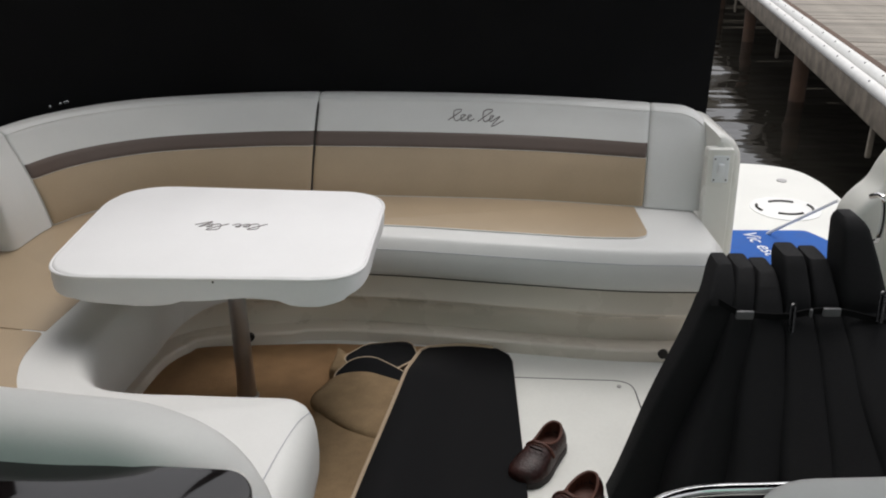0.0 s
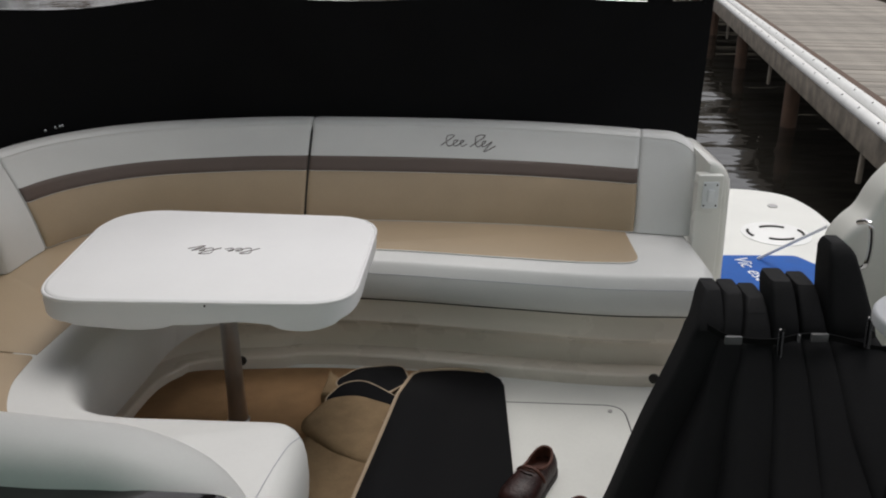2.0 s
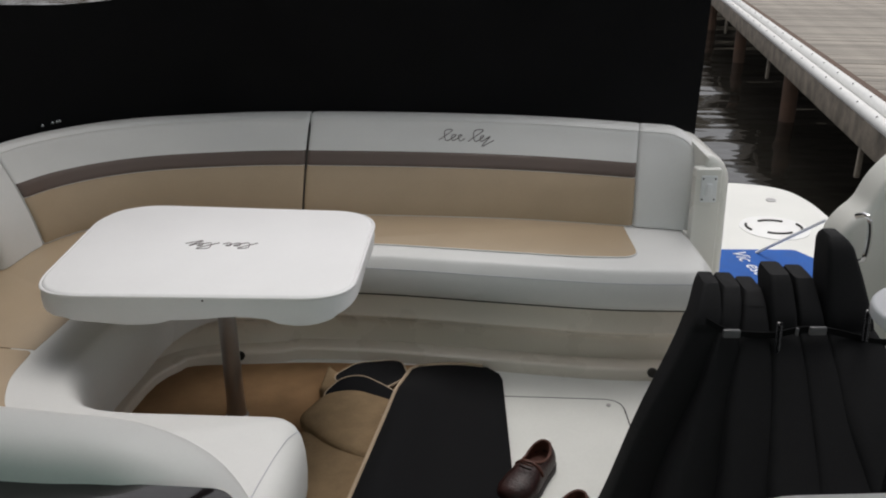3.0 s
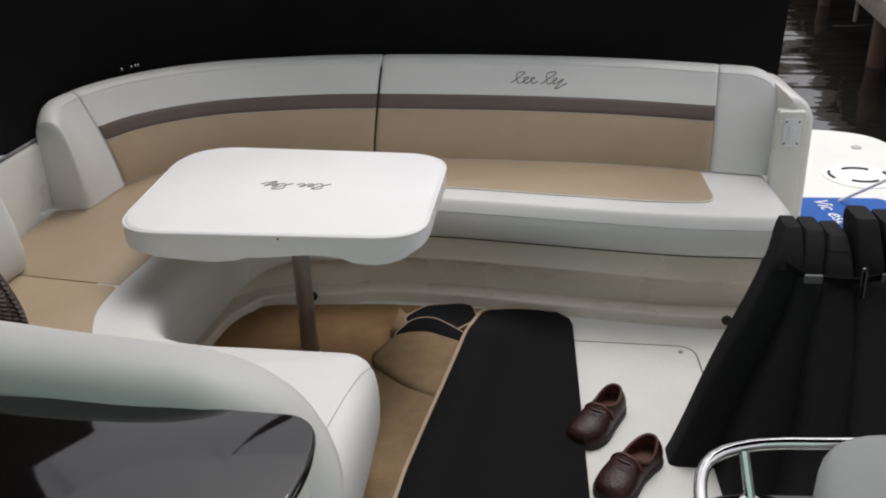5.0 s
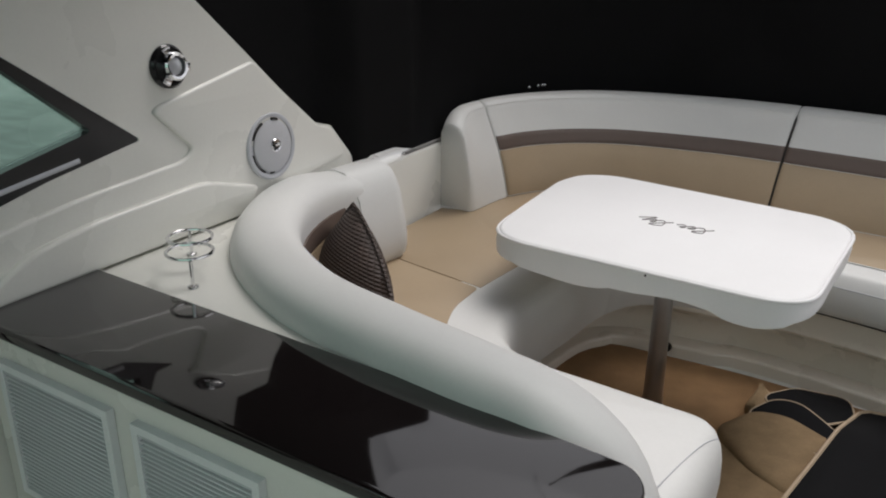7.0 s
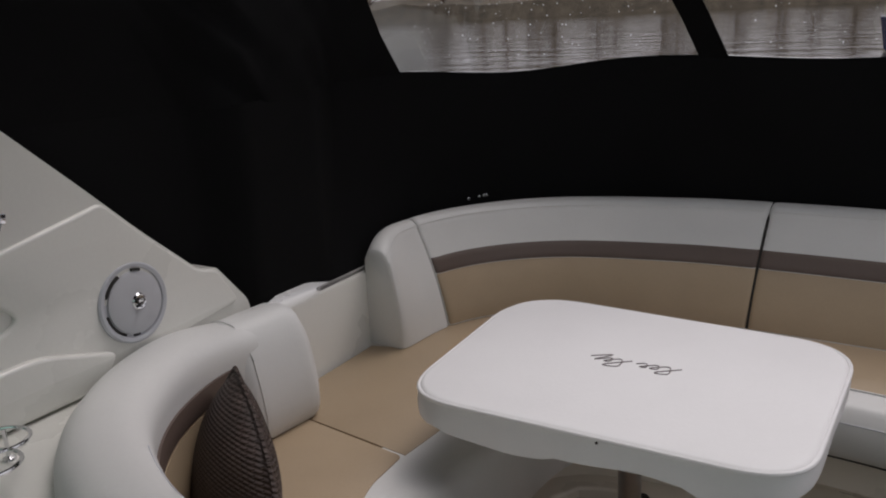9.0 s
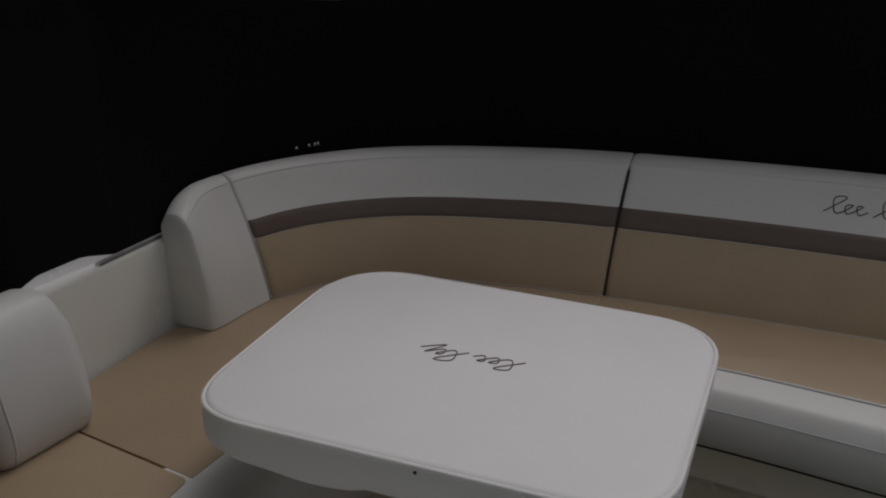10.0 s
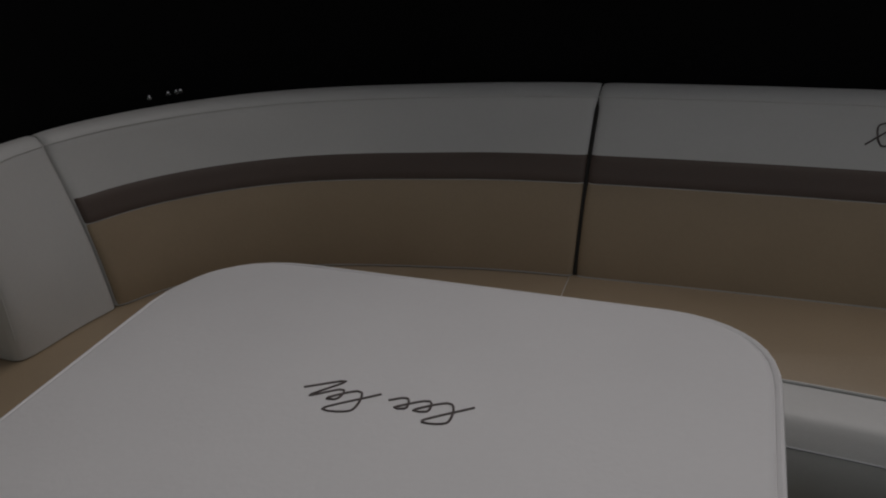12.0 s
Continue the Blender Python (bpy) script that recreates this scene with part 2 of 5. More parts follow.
def slab(poly, z0, z1, round_top=0.0, round_bottom=0.0, seg=4):
    """A plate with the outline poly (x, y), its edges rounded."""
    bm = bmesh.new()
    lo = [bm.verts.new((x, y, z0)) for x, y in poly]
    hi = [bm.verts.new((x, y, z1)) for x, y in poly]
    n = len(poly)
    bm.faces.new(list(reversed(lo)))
    bm.faces.new(hi)
    for k in range(n):
        bm.faces.new((lo[k], lo[(k + 1) % n], hi[(k + 1) % n], hi[k]))
    bmesh.ops.recalc_face_normals(bm, faces=bm.faces)
    for r, z in ((round_top, z1), (round_bottom, z0)):
        if r:
            bm.edges.ensure_lookup_table()
            es = [e for e in bm.edges if all(abs(v.co.z - z) < 1e-6 for v in e.verts)]
            bmesh.ops.bevel(bm, geom=es, offset=r, segments=seg, profile=0.5, affect="EDGES", clamp_overlap=True)
    return bm


def box(x0, x1, y0, y1, z0, z1, bevel=0.004, seg=2):
    bm = bmesh.new()
    bmesh.ops.create_cube(bm, size=1, matrix=Matrix.Translation(((x0 + x1) / 2, (y0 + y1) / 2, (z0 + z1) / 2)) @ Matrix.Diagonal((x1 - x0, y1 - y0, z1 - z0, 1)))
    if bevel:
        bmesh.ops.bevel(bm, geom=bm.edges[:], offset=bevel, segments=seg, profile=0.5, affect="EDGES")
    return bm


def upright(bm, m):
    bmesh.ops.transform(bm, matrix=m, verts=bm.verts)
    return bm


def rounded(poly, r, seg=6):
    """The outline poly with its corners rounded; r: one radius or one for each corner."""
    out, n = [], len(poly)
    for i in range(n):
        p, a, b = Vector(poly[i]), Vector(poly[i - 1]), Vector(poly[(i + 1) % n])
        rad = r[i] if isinstance(r, (list, tuple)) else r
        if rad <= 0:
            out.append(tuple(p))
            continue
        da, db = (a - p).normalized(), (b - p).normalized()
        t = min(rad, (a - p).length * 0.49, (b - p).length * 0.49)
        for k in range(seg + 1):
            f = k / seg
            q = (p + da * t) * (1 - f) ** 2 + p * 2 * f * (1 - f) + (p + db * t) * f * f
            out.append(tuple(q))
    return out


def slab_t(poly, z0, z1, r=0.0, seg=3, profile=None):
    """A plate of any outline, cut into triangles, its upper edge rounded."""
    pts = [Vector(p) for p in poly]
    n = len(pts)
    area = sum(pts[k].x * pts[(k + 1) % n].y - pts[(k + 1) % n].x * pts[k].y for k in range(n))
    if area < 0:
        pts.reverse()
    ins = []
    for k in range(n):
        a, p, b = pts[k - 1], pts[k], pts[(k + 1) % n]
        na, nb = (p - a).normalized(), (b - p).normalized()
        m = Vector((-na.y - nb.y, na.x + nb.x))
        if m.length < 1e-6:
            m = Vector((-na.y, na.x))
        m.normalize()
        ins.append(m / max(0.5, m.dot(Vector((-na.y, na.x)))))
    levels = [(0.0, z0)] + ([(r * (1 - math.cos(t)), z1 - r + r * math.sin(t)) for t in np.linspace(0, math.pi / 2, seg + 1)] if r else [(0.0, z1)])
    levels = profile or levels
    bm = bmesh.new()
    rings = [[bm.verts.new((*(p + d * off), z)) for p, d in zip(pts, ins)] for off, z in levels]
    for a, b in zip(rings, rings[1:]):
        for k in range(n):
            bm.faces.new((a[k], a[(k + 1) % n], b[(k + 1) % n], b[k]))
    for ring, flip in ((rings[-1], False), (rings[0], True)):
        for t in tessellate_polygon([[Vector((v.co.x, v.co.y, 0)) for v in ring]]):
            bm.faces.new([ring[k] for k in (reversed(t) if flip else t)])
    return bm


# side-wall plates are drawn in (y, z) and stand across x
def side_plate(outline, x_in, x_out, round_in=0.006, seg=3):
    bm = slab_t(outline, 0.0, x_in - x_out, round_in, seg=seg)
    m = Matrix(((0, 0, 1, x_out), (1, 0, 0, 0), (0, 1, 0, 0), (0, 0, 0, 1)))
    return upright(bm, m)


def front_plate(outline, y_front, y_back, round_in=0.006, seg=3):
    """A plate drawn in (x, z) whose front faces the bow at y_front."""
    bm = slab_t(outline, 0.0, y_back - y_front, round_in, seg=seg)
    m = Matrix(((1, 0, 0, 0), (0, 0, -1, y_back), (0, 1, 0, 0), (0, 0, 0, 1)))
    return upright(bm, m)


# ---- water, dock, distance ----
bm = bmesh.new()
bmesh.ops.create_grid(bm, x_segments=4, y_segments=4, size=1500, matrix=Matrix.Translation((0, 0, -0.75)))
setting("water", bm, WATER, "dark rippled harbour water reflecting the bank", "water")

bank_rows = []
for k in range(121):
    x = -600 + 10 * k
    h = 2.2 + 1.2 * noise.noise(Vector((x * 0.06, 3, 0))) + 0.6 * noise.noise(Vector((x * 0.3, 8, 0)))
    bank_rows.append([(x, 240, -1.0), (x, 244, h * 2), (x, 262, h * 3.4), (x, 320, h * 3.6), (x, 320, -1.0)])
setting("backdrop", loft(bank_rows), BANK, "brown far bank across the water", "backdrop")
# unseen bank, added so that the water by the dock mirrors something dark
shore_rows = []
for k, p in enumerate(spline([(4, 80, 0), (28, 68, 0), (52, 44, 0), (70, 8, 0)], 60)):
    h = min(1.0, k / 8) * (17 + 5 * noise.noise(Vector((p.x * 0.15, p.y * 0.15, 2))) + 2 * noise.noise(Vector((p.x * 0.7, p.y * 0.7, 5))))
    out = Vector((0.55, 0.83, 0))
    shore_rows.append([p + Vector((0, 0, -1.2)), p + out * 2 + Vector((0, 0, 0.35 * h)), p + out * 7 + Vector((0, 0, 0.8 * h)), p + out * 16 + Vector((0, 0, h)), p + out * 30 + Vector((0, 0, -1.2))])
setting("backdrop_shore", loft(shore_rows), BANK, "unseen dark bank added behind the dock to darken the water's reflection", "backdrop")


def bare_tree(seed_):
    """A leafless tree with limbs, as trunk and branches."""
    rt = random.Random(seed_)
    t = thing("bare_tree", (0, 0, 0), "leafless brown tree on the far bank", "tree", "trees on the far bank")
    h = rt.uniform(9, 13)
    spine = spline([(0, 0, -0.5), (rt.uniform(-0.3, 0.3), 0, h * 0.4), (rt.uniform(-0.6, 0.6), 0, h)], 10)
    part("trunk", tube(spine, lambda f: 0.13 * (1 - 0.85 * f), 8), PILE, t)
    for k in range(26):
        p = spine[rt.randrange(1, 9)]
        a, ln = rt.uniform(0, 6.28), rt.uniform(1.4, 3.6)
        tip = p + Vector((ln * math.cos(a), ln * math.sin(a), ln * rt.uniform(0.5, 1.1)))
        br = tube(spline([p, p.lerp(tip, 0.5) + Vector((0, 0, 0.2)), tip], 6), lambda f: 0.15 * (1 - 0.85 * f), 5)
        for j in range(4):
            q = p.lerp(tip, rt.uniform(0.4, 0.95))
            tube([q, q + Vector((rt.uniform(-1, 1), rt.uniform(-1, 1), rt.uniform(0.4, 1.2)))], lambda f: 0.07 * (1 - 0.7 * f), 4, bm=br)
        part("limb", br, PILE, t)
    return t


kinds = [bare_tree(k) for k in (3, 7, 12)]
tr = random.Random(21)
spots = [(-230 + 7 * k + tr.uniform(-3, 3), tr.uniform(246, 275)) for k in range(60)]
for k, (x, y) in enumerate(spots):
    m = pose(x, y, 4.0, 0, 0, tr.uniform(0, 360)) @ Matrix.Scale(tr.uniform(1.0, 1.9), 4)
    if k < 3:
        kinds[k].matrix_basis = m
    else:
        copy_thing(kinds[k % 3], m)

# dock: runs aft beside the stern; d along, e across
DOCK = Matrix.Translation((3.11, 4.9, 0.2)) @ Matrix.Rotation(-math.atan2(1.96, 11.3), 4, "Z")
dock = tagged(new("dock"), "weathered grey plank dock with white edge pipes", "dock", kind="structure")
dock.matrix_basis = DOCK


def dock_part(name, bm, mat_, label=""):
    ob = new(name, mesh_of(bm, name, mat_))
    ob.parent = dock
    if label:
        tagged(ob, label)
    return ob


dock_part("edge_beam", box(0.0, 0.14, -3, 30, -0.29, -0.03, 0.015), BEAM, "wet stained wooden edge beam")
dock_part("cap_board", box(0.16, 0.30, -3, 30, -0.10, 0.03, 0.01), PILE, "dark brown edge board")
for off, zz in ((0.02, -0.01), (0.115, 0.035)):
    pipe = dock_part("edge_pipe", tube([(off, y, zz) for y in np.linspace(-3, 30, 24)], 0.052, 10), FENDER, "white plastic rub pipe")
    for k in range(34):
        screw = part("screw", lathe([(0.009, 0), (0.009, 0.004), (0.0, 0.005)], (-0.6, 0, 1), (off - 0.027, -2.6 + k * 0.55, zz + 0.043), 8), SHADOW_GAP, None)
        screw.parent = pipe
for k in range(5):
    y = 1.0 + 4.4 * k
    dock_part("piling", tube([(0.22, y, -3), (0.23, y, -1), (0.22, y, -0.12)], 0.095, 12), PILE, "round brown piling in the water")
    dock_part("hanger", box(0.02, 0.06, y + 0.6, y + 0.65, -0.55, -0.27, 0.01), BEAM)
plank_bm = box(0, 2.6, 0, 0.135, -0.04, 0.0, 0.005, 1)
plank_me = mesh_of(plank_bm, "plank", PLANK)
rng = random.Random(4)
for k in range(200):
    ob = new("plank", plank_me)
    ob.parent = dock
    ob.matrix_basis = pose(0.31 + rng.uniform(-0.01, 0.01), -3 + k * 0.142, rng.uniform(-0.004, 0.003), 0, 0, rng.uniform(-0.25, 0.25))

# moored boat across the water
far = thing("moored_boat", (-1.1, 41, -0.75), "navy and white motorboat moored far across the water", "boat")
hull = [[(x0, y, z) for x0, z in ((-1.6 * w, 1.2), (-1.4 * w, 0.0), (0, -0.9), (1.4 * w, 0.0), (1.6 * w, 1.2))] for y, w in ((38, 0.9), (40, 1.0), (43, 1.0), (46, 0.7), (48, 0.1))]
bm = loft(hull)
part("hull", upright(bm, pose(-1.1, 0, -0.6)), NAVY, far, "dark navy hull")
part("cabin", box(-2.3, 0.6, 38.4, 44, 0.58, 1.9, 0.25, 4), GELCOAT, far, "white cabin top")
part("cabin_window", box(-2.0, 0.3, 38.35, 38.5, 1.1, 1.5, 0.02), PLASTIC_DARK, far)

# ---- hull, sole and stern ----
sole_outline = [(-1.66, -1.6), (1.86, -1.6), (1.86, 3.3), (2.16, 3.6), (2.36, 4.3), (2.37, 4.85), (2.30, 5.12), (2.05, 5.24), (-1.9, 5.24), (-1.9, 3.2), (-1.66, 3.0)]
setting("floor", slab(rounded(sole_outline, [0, 0, 0, 0.1, 0.2, 0.25, 0.2, 0.3, 0.3, 0, 0]), -0.5, 0.0, 0.02), SOLE, "white non-skid fibreglass cockpit sole and swim platform", "floor")
hatch = tagged(part("hatch", slab(rounded([(0.02, 1.2), (0.775, 1.2), (0.775, 2.55), (0.02, 2.585)], 0.07), 0.0, 0.0045, 0.002), SOLE, None), "white flush floor hatch with dark seam", "hatch", kind="structure")
seam_pts = rounded([(0.02, 1.2), (0.775, 1.2), (0.775, 2.55), (0.02, 2.585)], 0.07)
part("hatch_seam", tube([(x, y, 0.002) for x, y in seam_pts], 0.0035, 6, closed=True), SHADOW_GAP, hatch)
part("hatch_pin", lathe([(0.008, 0.0), (0.008, 0.006), (0.003, 0.007)], (0, 0, 1), (0.722, 2.51, 0.003), 12), BRUSHED, hatch)

# port hull side below the gunwale and the outer deck
setting("wall_port", box(-1.80, -1.65, -1.6, 3.1, -0.5, 0.70, 0.012), GELCOAT, "cream fibreglass port cockpit side", "wall")
setting("side_deck", box(-2.25, -1.803, -1.6, 3.6, 0.50, 0.694, 0.01), DECK, "white outer side deck", "deck")
setting("trim", tube([(-1.675, y, 0.702) for y in np.linspace(2.50, 3.0, 8)], 0.010, 8), BRUSHED, "metal gunwale edge trim", "trim")
setting("wall_starboard", box(1.86, 2.0, -1.6, 2.55, -0.5, 0.85, 0.03), GELCOAT, "white fibreglass starboard cockpit side", "wall")
setting("wall_bow", box(-1.8, 2.0, -1.75, -1.6, -0.5, 1.15, 0.03), GELCOAT, "white fibreglass bulkhead", "wall")
setting("windshield", sheet([[(x, -1.66 + 0.9 * f, 1.14 + 1.1 * f) for x in np.linspace(-1.78, 1.98, 9)] for f in (0, 0.5, 1)], 0.006), GREEN_GLASS, "green-tinted windshield glass", "window")

# roof out of view, added to block light from above; its aft edge sets the shade
roof_rows = []
for k in range(13):
    y = -0.3 + 2.1 * k / 12
    roof_rows.append([(x, y, 2.22 + 0.10 * (1 - (x / 1.9) ** 2) - 0.004 * math.cos(k * math.pi)) for x in np.linspace(-1.85, 2.0, 16)])
setting("ceiling", sheet(roof_rows, 0.01), CANVAS, "unseen black canvas top added to keep skylight off the forward seats", "ceiling")


# ---- port side wall with window ----
wall_line = [(-1.6, 0.6), (2.20, 0.6), (2.17, 0.78), (2.065, 0.905), (2.0, 0.92), (1.84, 1.06), (1.70, 1.195), (1.51, 1.372), (1.33, 1.525), (0.9, 1.82), (0.3, 2.05), (-1.6, 2.15)]
hole = [(1.33, 1.012), (0.87, 1.365), (0.3, 1.72), (-0.6, 1.80), (-0.6, 0.74), (0.3, 0.83), (0.79, 0.912), (1.07, 0.972)]


def plate_with_hole(outer, inner, x_in, x_out):
    """A standing plate in (y, z) with an opening through it."""
    loops = [[Vector((x_in, y, z)) for y, z in outer], [Vector((x_in, y, z)) for y, z in inner]]
    flat = [v for r in loops for v in r]
    bm = bmesh.new()
    a = [bm.verts.new(v) for v in flat]
    b = [bm.verts.new(v + Vector((x_out - x_in, 0, 0))) for v in flat]
    for t in tessellate_polygon([[Vector((v.y, v.z, 0)) for v in r] for r in loops]):
        bm.faces.new([a[k] for k in t])
        bm.faces.new([b[k] for k in reversed(t)])
    start = 0
    for r in loops:
        n = len(r)
        for k in range(n):
            i0, i1 = start + k, start + (k + 1) % n
            bm.faces.new((a[i0], a[i1], b[i1], b[i0]))
        start += n
    return bm


setting("wall_port_side", plate_with_hole(rounded(wall_line, [0, 0, 0.02, 0.01, 0.02, 0.06, 0.06, 0.06, 0.06, 0.1, 0.1, 0]), rounded(hole, 0.02), -1.66, -1.74), GELCOAT, "white moulded side wall sloping down to the stern", "wall")
# raised mouldings on it
setting("moulding", side_plate(rounded([(-1.5, 0.735), (1.62, 0.735), (2.13, 0.79), (2.06, 0.902), (1.998, 0.916), (1.838, 1.056), (1.733, 1.158), (1.385, 1.09), (1.365, 1.075), (1.485, 0.955), (1.44, 0.93), (1.14, 0.915), (0.8, 0.875), (-1.5, 0.70)], [0, 0.02, 0.03, 0.02, 0.03, 0.03, 0.02, 0.02, 0.03, 0.025, 0.05, 0.1, 0.1, 0]), -1.649, -1.662, 0.010, 4), GELCOAT, "raised white moulding on the side wall", "moulding")
setting("backsplash", side_plate(rounded([(0.835, 0.728), (1.66, 0.728), (1.70, 0.80), (1.50, 0.862), (1.14, 0.852), (0.97, 0.825), (0.89, 0.785), (0.84, 0.75)], [0, 0.01, 0.02, 0.05, 0.1, 0.05, 0.03, 0.01]), -1.630, -1.652, 0.010, 4), GELCOAT, "curved white backsplash above the counter", "moulding")
win = tagged(new("window_1"), "black-framed tapered side window with tinted glass", "window", kind="structure")
glass_out = [(1.195, 1.062), (1.0, 1.235), (0.86, 1.305), (0.3, 1.64), (-0.5, 1.72), (-0.5, 0.84), (0.3, 0.90), (0.80, 0.985)]
part("window_frame", plate_with_hole(rounded(hole, 0.02), rounded(glass_out, 0.015), -1.664, -1.70), PLASTIC_DARK, win, "glossy black window frame")
pane = part("pane", side_plate(rounded(glass_out, 0.015), -1.690, -1.694, 0), GREEN_GLASS, win)
pane.visible_shadow = False
part("track", tube([(-1.668, y, 0.955 + 0.127 * (y - 0.8)) for y in np.linspace(0.3, 1.15, 8)], 0.008, 8), PLASTIC_GREY, win, "grey metal window track")
stick = tagged(part("window_sticker", side_plate([(0.80 + 0.075 * math.cos(a), 1.085 + 0.042 * math.sin(a)) for a in np.linspace(0, 6.05, 22)], -1.686, -1.689, 0), STICKER_WHITE, None), "oval white and blue sticker on the window glass", "sticker")
part("band", side_plate([(0.80 + 0.073 * math.cos(a), 1.085 + 0.040 * math.sin(a)) for a in np.linspace(3.5, 5.9, 12)], -1.684, -1.686, 0), STICKER_BLUE, stick)
part("seal", side_plate([(0.845 + 0.018 * math.cos(a), 1.09 + 0.016 * math.sin(a)) for a in np.linspace(0, 6.0, 12)], -1.684, -1.686, 0), STICKER_BLUE, stick)
part("scrawl", tube([(-1.684, 0.75 + 0.09 * k / 30, 1.105 + 0.012 * math.sin(k * 1.1)) for k in range(31)], 0.0015, 5), THREAD, stick)

# speaker and round vent
spk = thing("speaker", (-1.62, 1.775, 0.80), "round grey marine loudspeaker on the white side wall", "speaker")
ax = Vector((1, 0, 0.06))
part("rim", lathe([(0.101, 0.0), (0.101, 0.007), (0.096, 0.011), (0.087, 0.010), (0.085, 0.004), (0.0, 0.004)], ax, (-1.652, 1.775, 0.90), 40), PLASTIC_GREY, spk)
part("grille", lathe([(0.078, 0.0), (0.078, 0.009), (0.072, 0.012), (0.022, 0.013), (0.0, 0.013)], ax, (-1.651, 1.778, 0.90), 40), GRILLE, spk, "fine grey mesh grille")
part("badge", lathe([(0.021, 0.0), (0.021, 0.015), (0.018, 0.018), (0.014, 0.0155), (0.0, 0.0155)], ax, (-1.651, 1.785, 0.90), 20), CHROME, spk, "small chrome centre badge")
part("badge_mark", tube([(-1.634, 1.785 + 0.006 * math.cos(a), 0.901 + 0.006 * math.sin(a)) for a in np.linspace(0.6, 5.6, 10)], 0.0016, 5), PLASTIC_DARK, spk)
for a0, a1 in ((2.0, 2.75), (3.3, 4.25), (1.2, 1.5), (4.5, 4.75)):
    part("slot", tube([(-1.6455, 1.775 + 0.0815 * math.cos(a), 0.90 + 0.0815 * math.sin(a)) for a in np.linspace(a0, a1, 12)], 0.0042, 6), SHADOW_GAP, spk)

vent = thing("air_vent", (-1.66, 1.435, 1.12), "round black swivel vent with chrome bezel", "vent")
ax = Vector((1, 0, 0.1))
part("base", lathe([(0.056, 0.0), (0.056, 0.008), (0.050, 0.014), (0.0, 0.012)], ax, (-1.661, 1.435, 1.182), 32), PLASTIC_DARK, vent, "black round base")
part("bezel", lathe([(0.034, 0.0), (0.036, 0.02), (0.032, 0.026), (0.026, 0.024), (0.026, 0.004)], ax, (-1.652, 1.442, 1.182), 28), CHROME, vent, "chrome bezel ring")
part("ball", lathe([(0.026, 0.0), (0.022, 0.018), (0.012, 0.026), (0.0, 0.028)], ax, (-1.655, 1.442, 1.182), 20), PLASTIC_GREY, vent)
for a in (0.4, 2.5, 4.6):
    part("lug", upright(box(-0.006, 0.006, -0.012, 0.012, 0.030, 0.052, 0.003), Matrix.Translation((-1.645, 1.442, 1.182)) @ Matrix.Rotation(a, 4, "X")), CHROME, vent)

# ---- counter, cabinet and aft deck of the wet bar ----
setting("bar_deck", slab(rounded([(-1.66, 1.12), (-0.45, 1.12), (-0.45, 1.17), (-1.05, 1.25), (-1.30, 1.40), (-1.47, 1.62), (-1.55, 1.90), (-1.66, 2.0)], [0, 0, 0, 0.1, 0.1, 0.1, 0.05, 0]), 0.44, 0.722, 0.006), GELCOAT, "white moulded deck behind the counter", "deck")
cab = thing("wet_bar_cabinet", (-0.92, 0.95, 0.0), "cream fibreglass wet bar cabinet with louvred vents", "cabinet")
part("body", slab(rounded([(-1.645, 0.835), (-0.235, 0.835), (-0.215, 0.98), (-0.235, 1.13), (-1.645, 1.13)], [0, 0.05, 0.03, 0.03, 0]), 0.0, 0.706, 0.004), GELCOAT, cab)
for x0, x1, z0 in ((-1.575, -1.205, 0.30), (-1.135, -0.80, 0.30)):
    fr = part("vent_frame", plate_with_hole([(x0, z0), (x1, z0), (x1, 0.645), (x0, 0.645)], [(x0 + 0.018, z0 + 0.018), (x1 - 0.018, z0 + 0.018), (x1 - 0.018, 0.627), (x0 + 0.018, 0.627)], 0.0, 0.018), VENT_WHITE, cab, "pale louvred vent")
    fr.data.transform(Matrix(((0, 1, 0, 0), (1, 0, 0, 0.816), (0, 0, 1, 0), (0, 0, 0, 1))))
    back = part("backing", box(x0 + 0.014, x1 - 0.014, 0.830, 0.834, z0 + 0.014, 0.631, 0.0), PLASTIC_GREY, cab)
    louvre = upright(box(x0 + 0.017, x1 - 0.017, -0.0055, 0.0055, -0.0013, 0.0013, 0.0008, 1), Matrix.Rotation(radians(-12), 4, "X"))
    lme = mesh_of(louvre, "slat", VENT_WHITE)
    for k in range(27):
        ob = new("slat", lme)
        ob.parent = fr
        ob.matrix_basis = Matrix.Translation((0, 0.824, z0 + 0.026 + k * 0.0113))
setting("door_1", side_plate([(-0.2, 0.02), (0.757, 0.02), (0.757, 0.66), (0.74, 0.68), (-0.2, 0.68)], -1.642, -1.652, 0.004), GELCOAT, "white cabin door flush in the side wall", "door")
setting("door_gap", tube([(-1.643, 0.764, 0.30), (-1.643, 0.762, 0.64), (-1.643, 0.755, 0.675), (-1.643, 0.73, 0.690)], 0.004, 6), SHADOW_GAP, "dark door gap in the side wall", "trim")
top = tagged(part("countertop", slab(rounded([(-1.635, 0.815), (-0.215, 0.815), (-0.195, 0.97), (-0.205, 1.055), (-0.24, 1.095), (-0.6, 1.118), (-1.635, 1.135)], [0.01, 0.09, 0.1, 0.04, 0.05, 0.3, 0.01]), 0.706, 0.734, 0.007, 0.007), COUNTER, None), "glossy black stone-look countertop on the wet bar", "countertop")

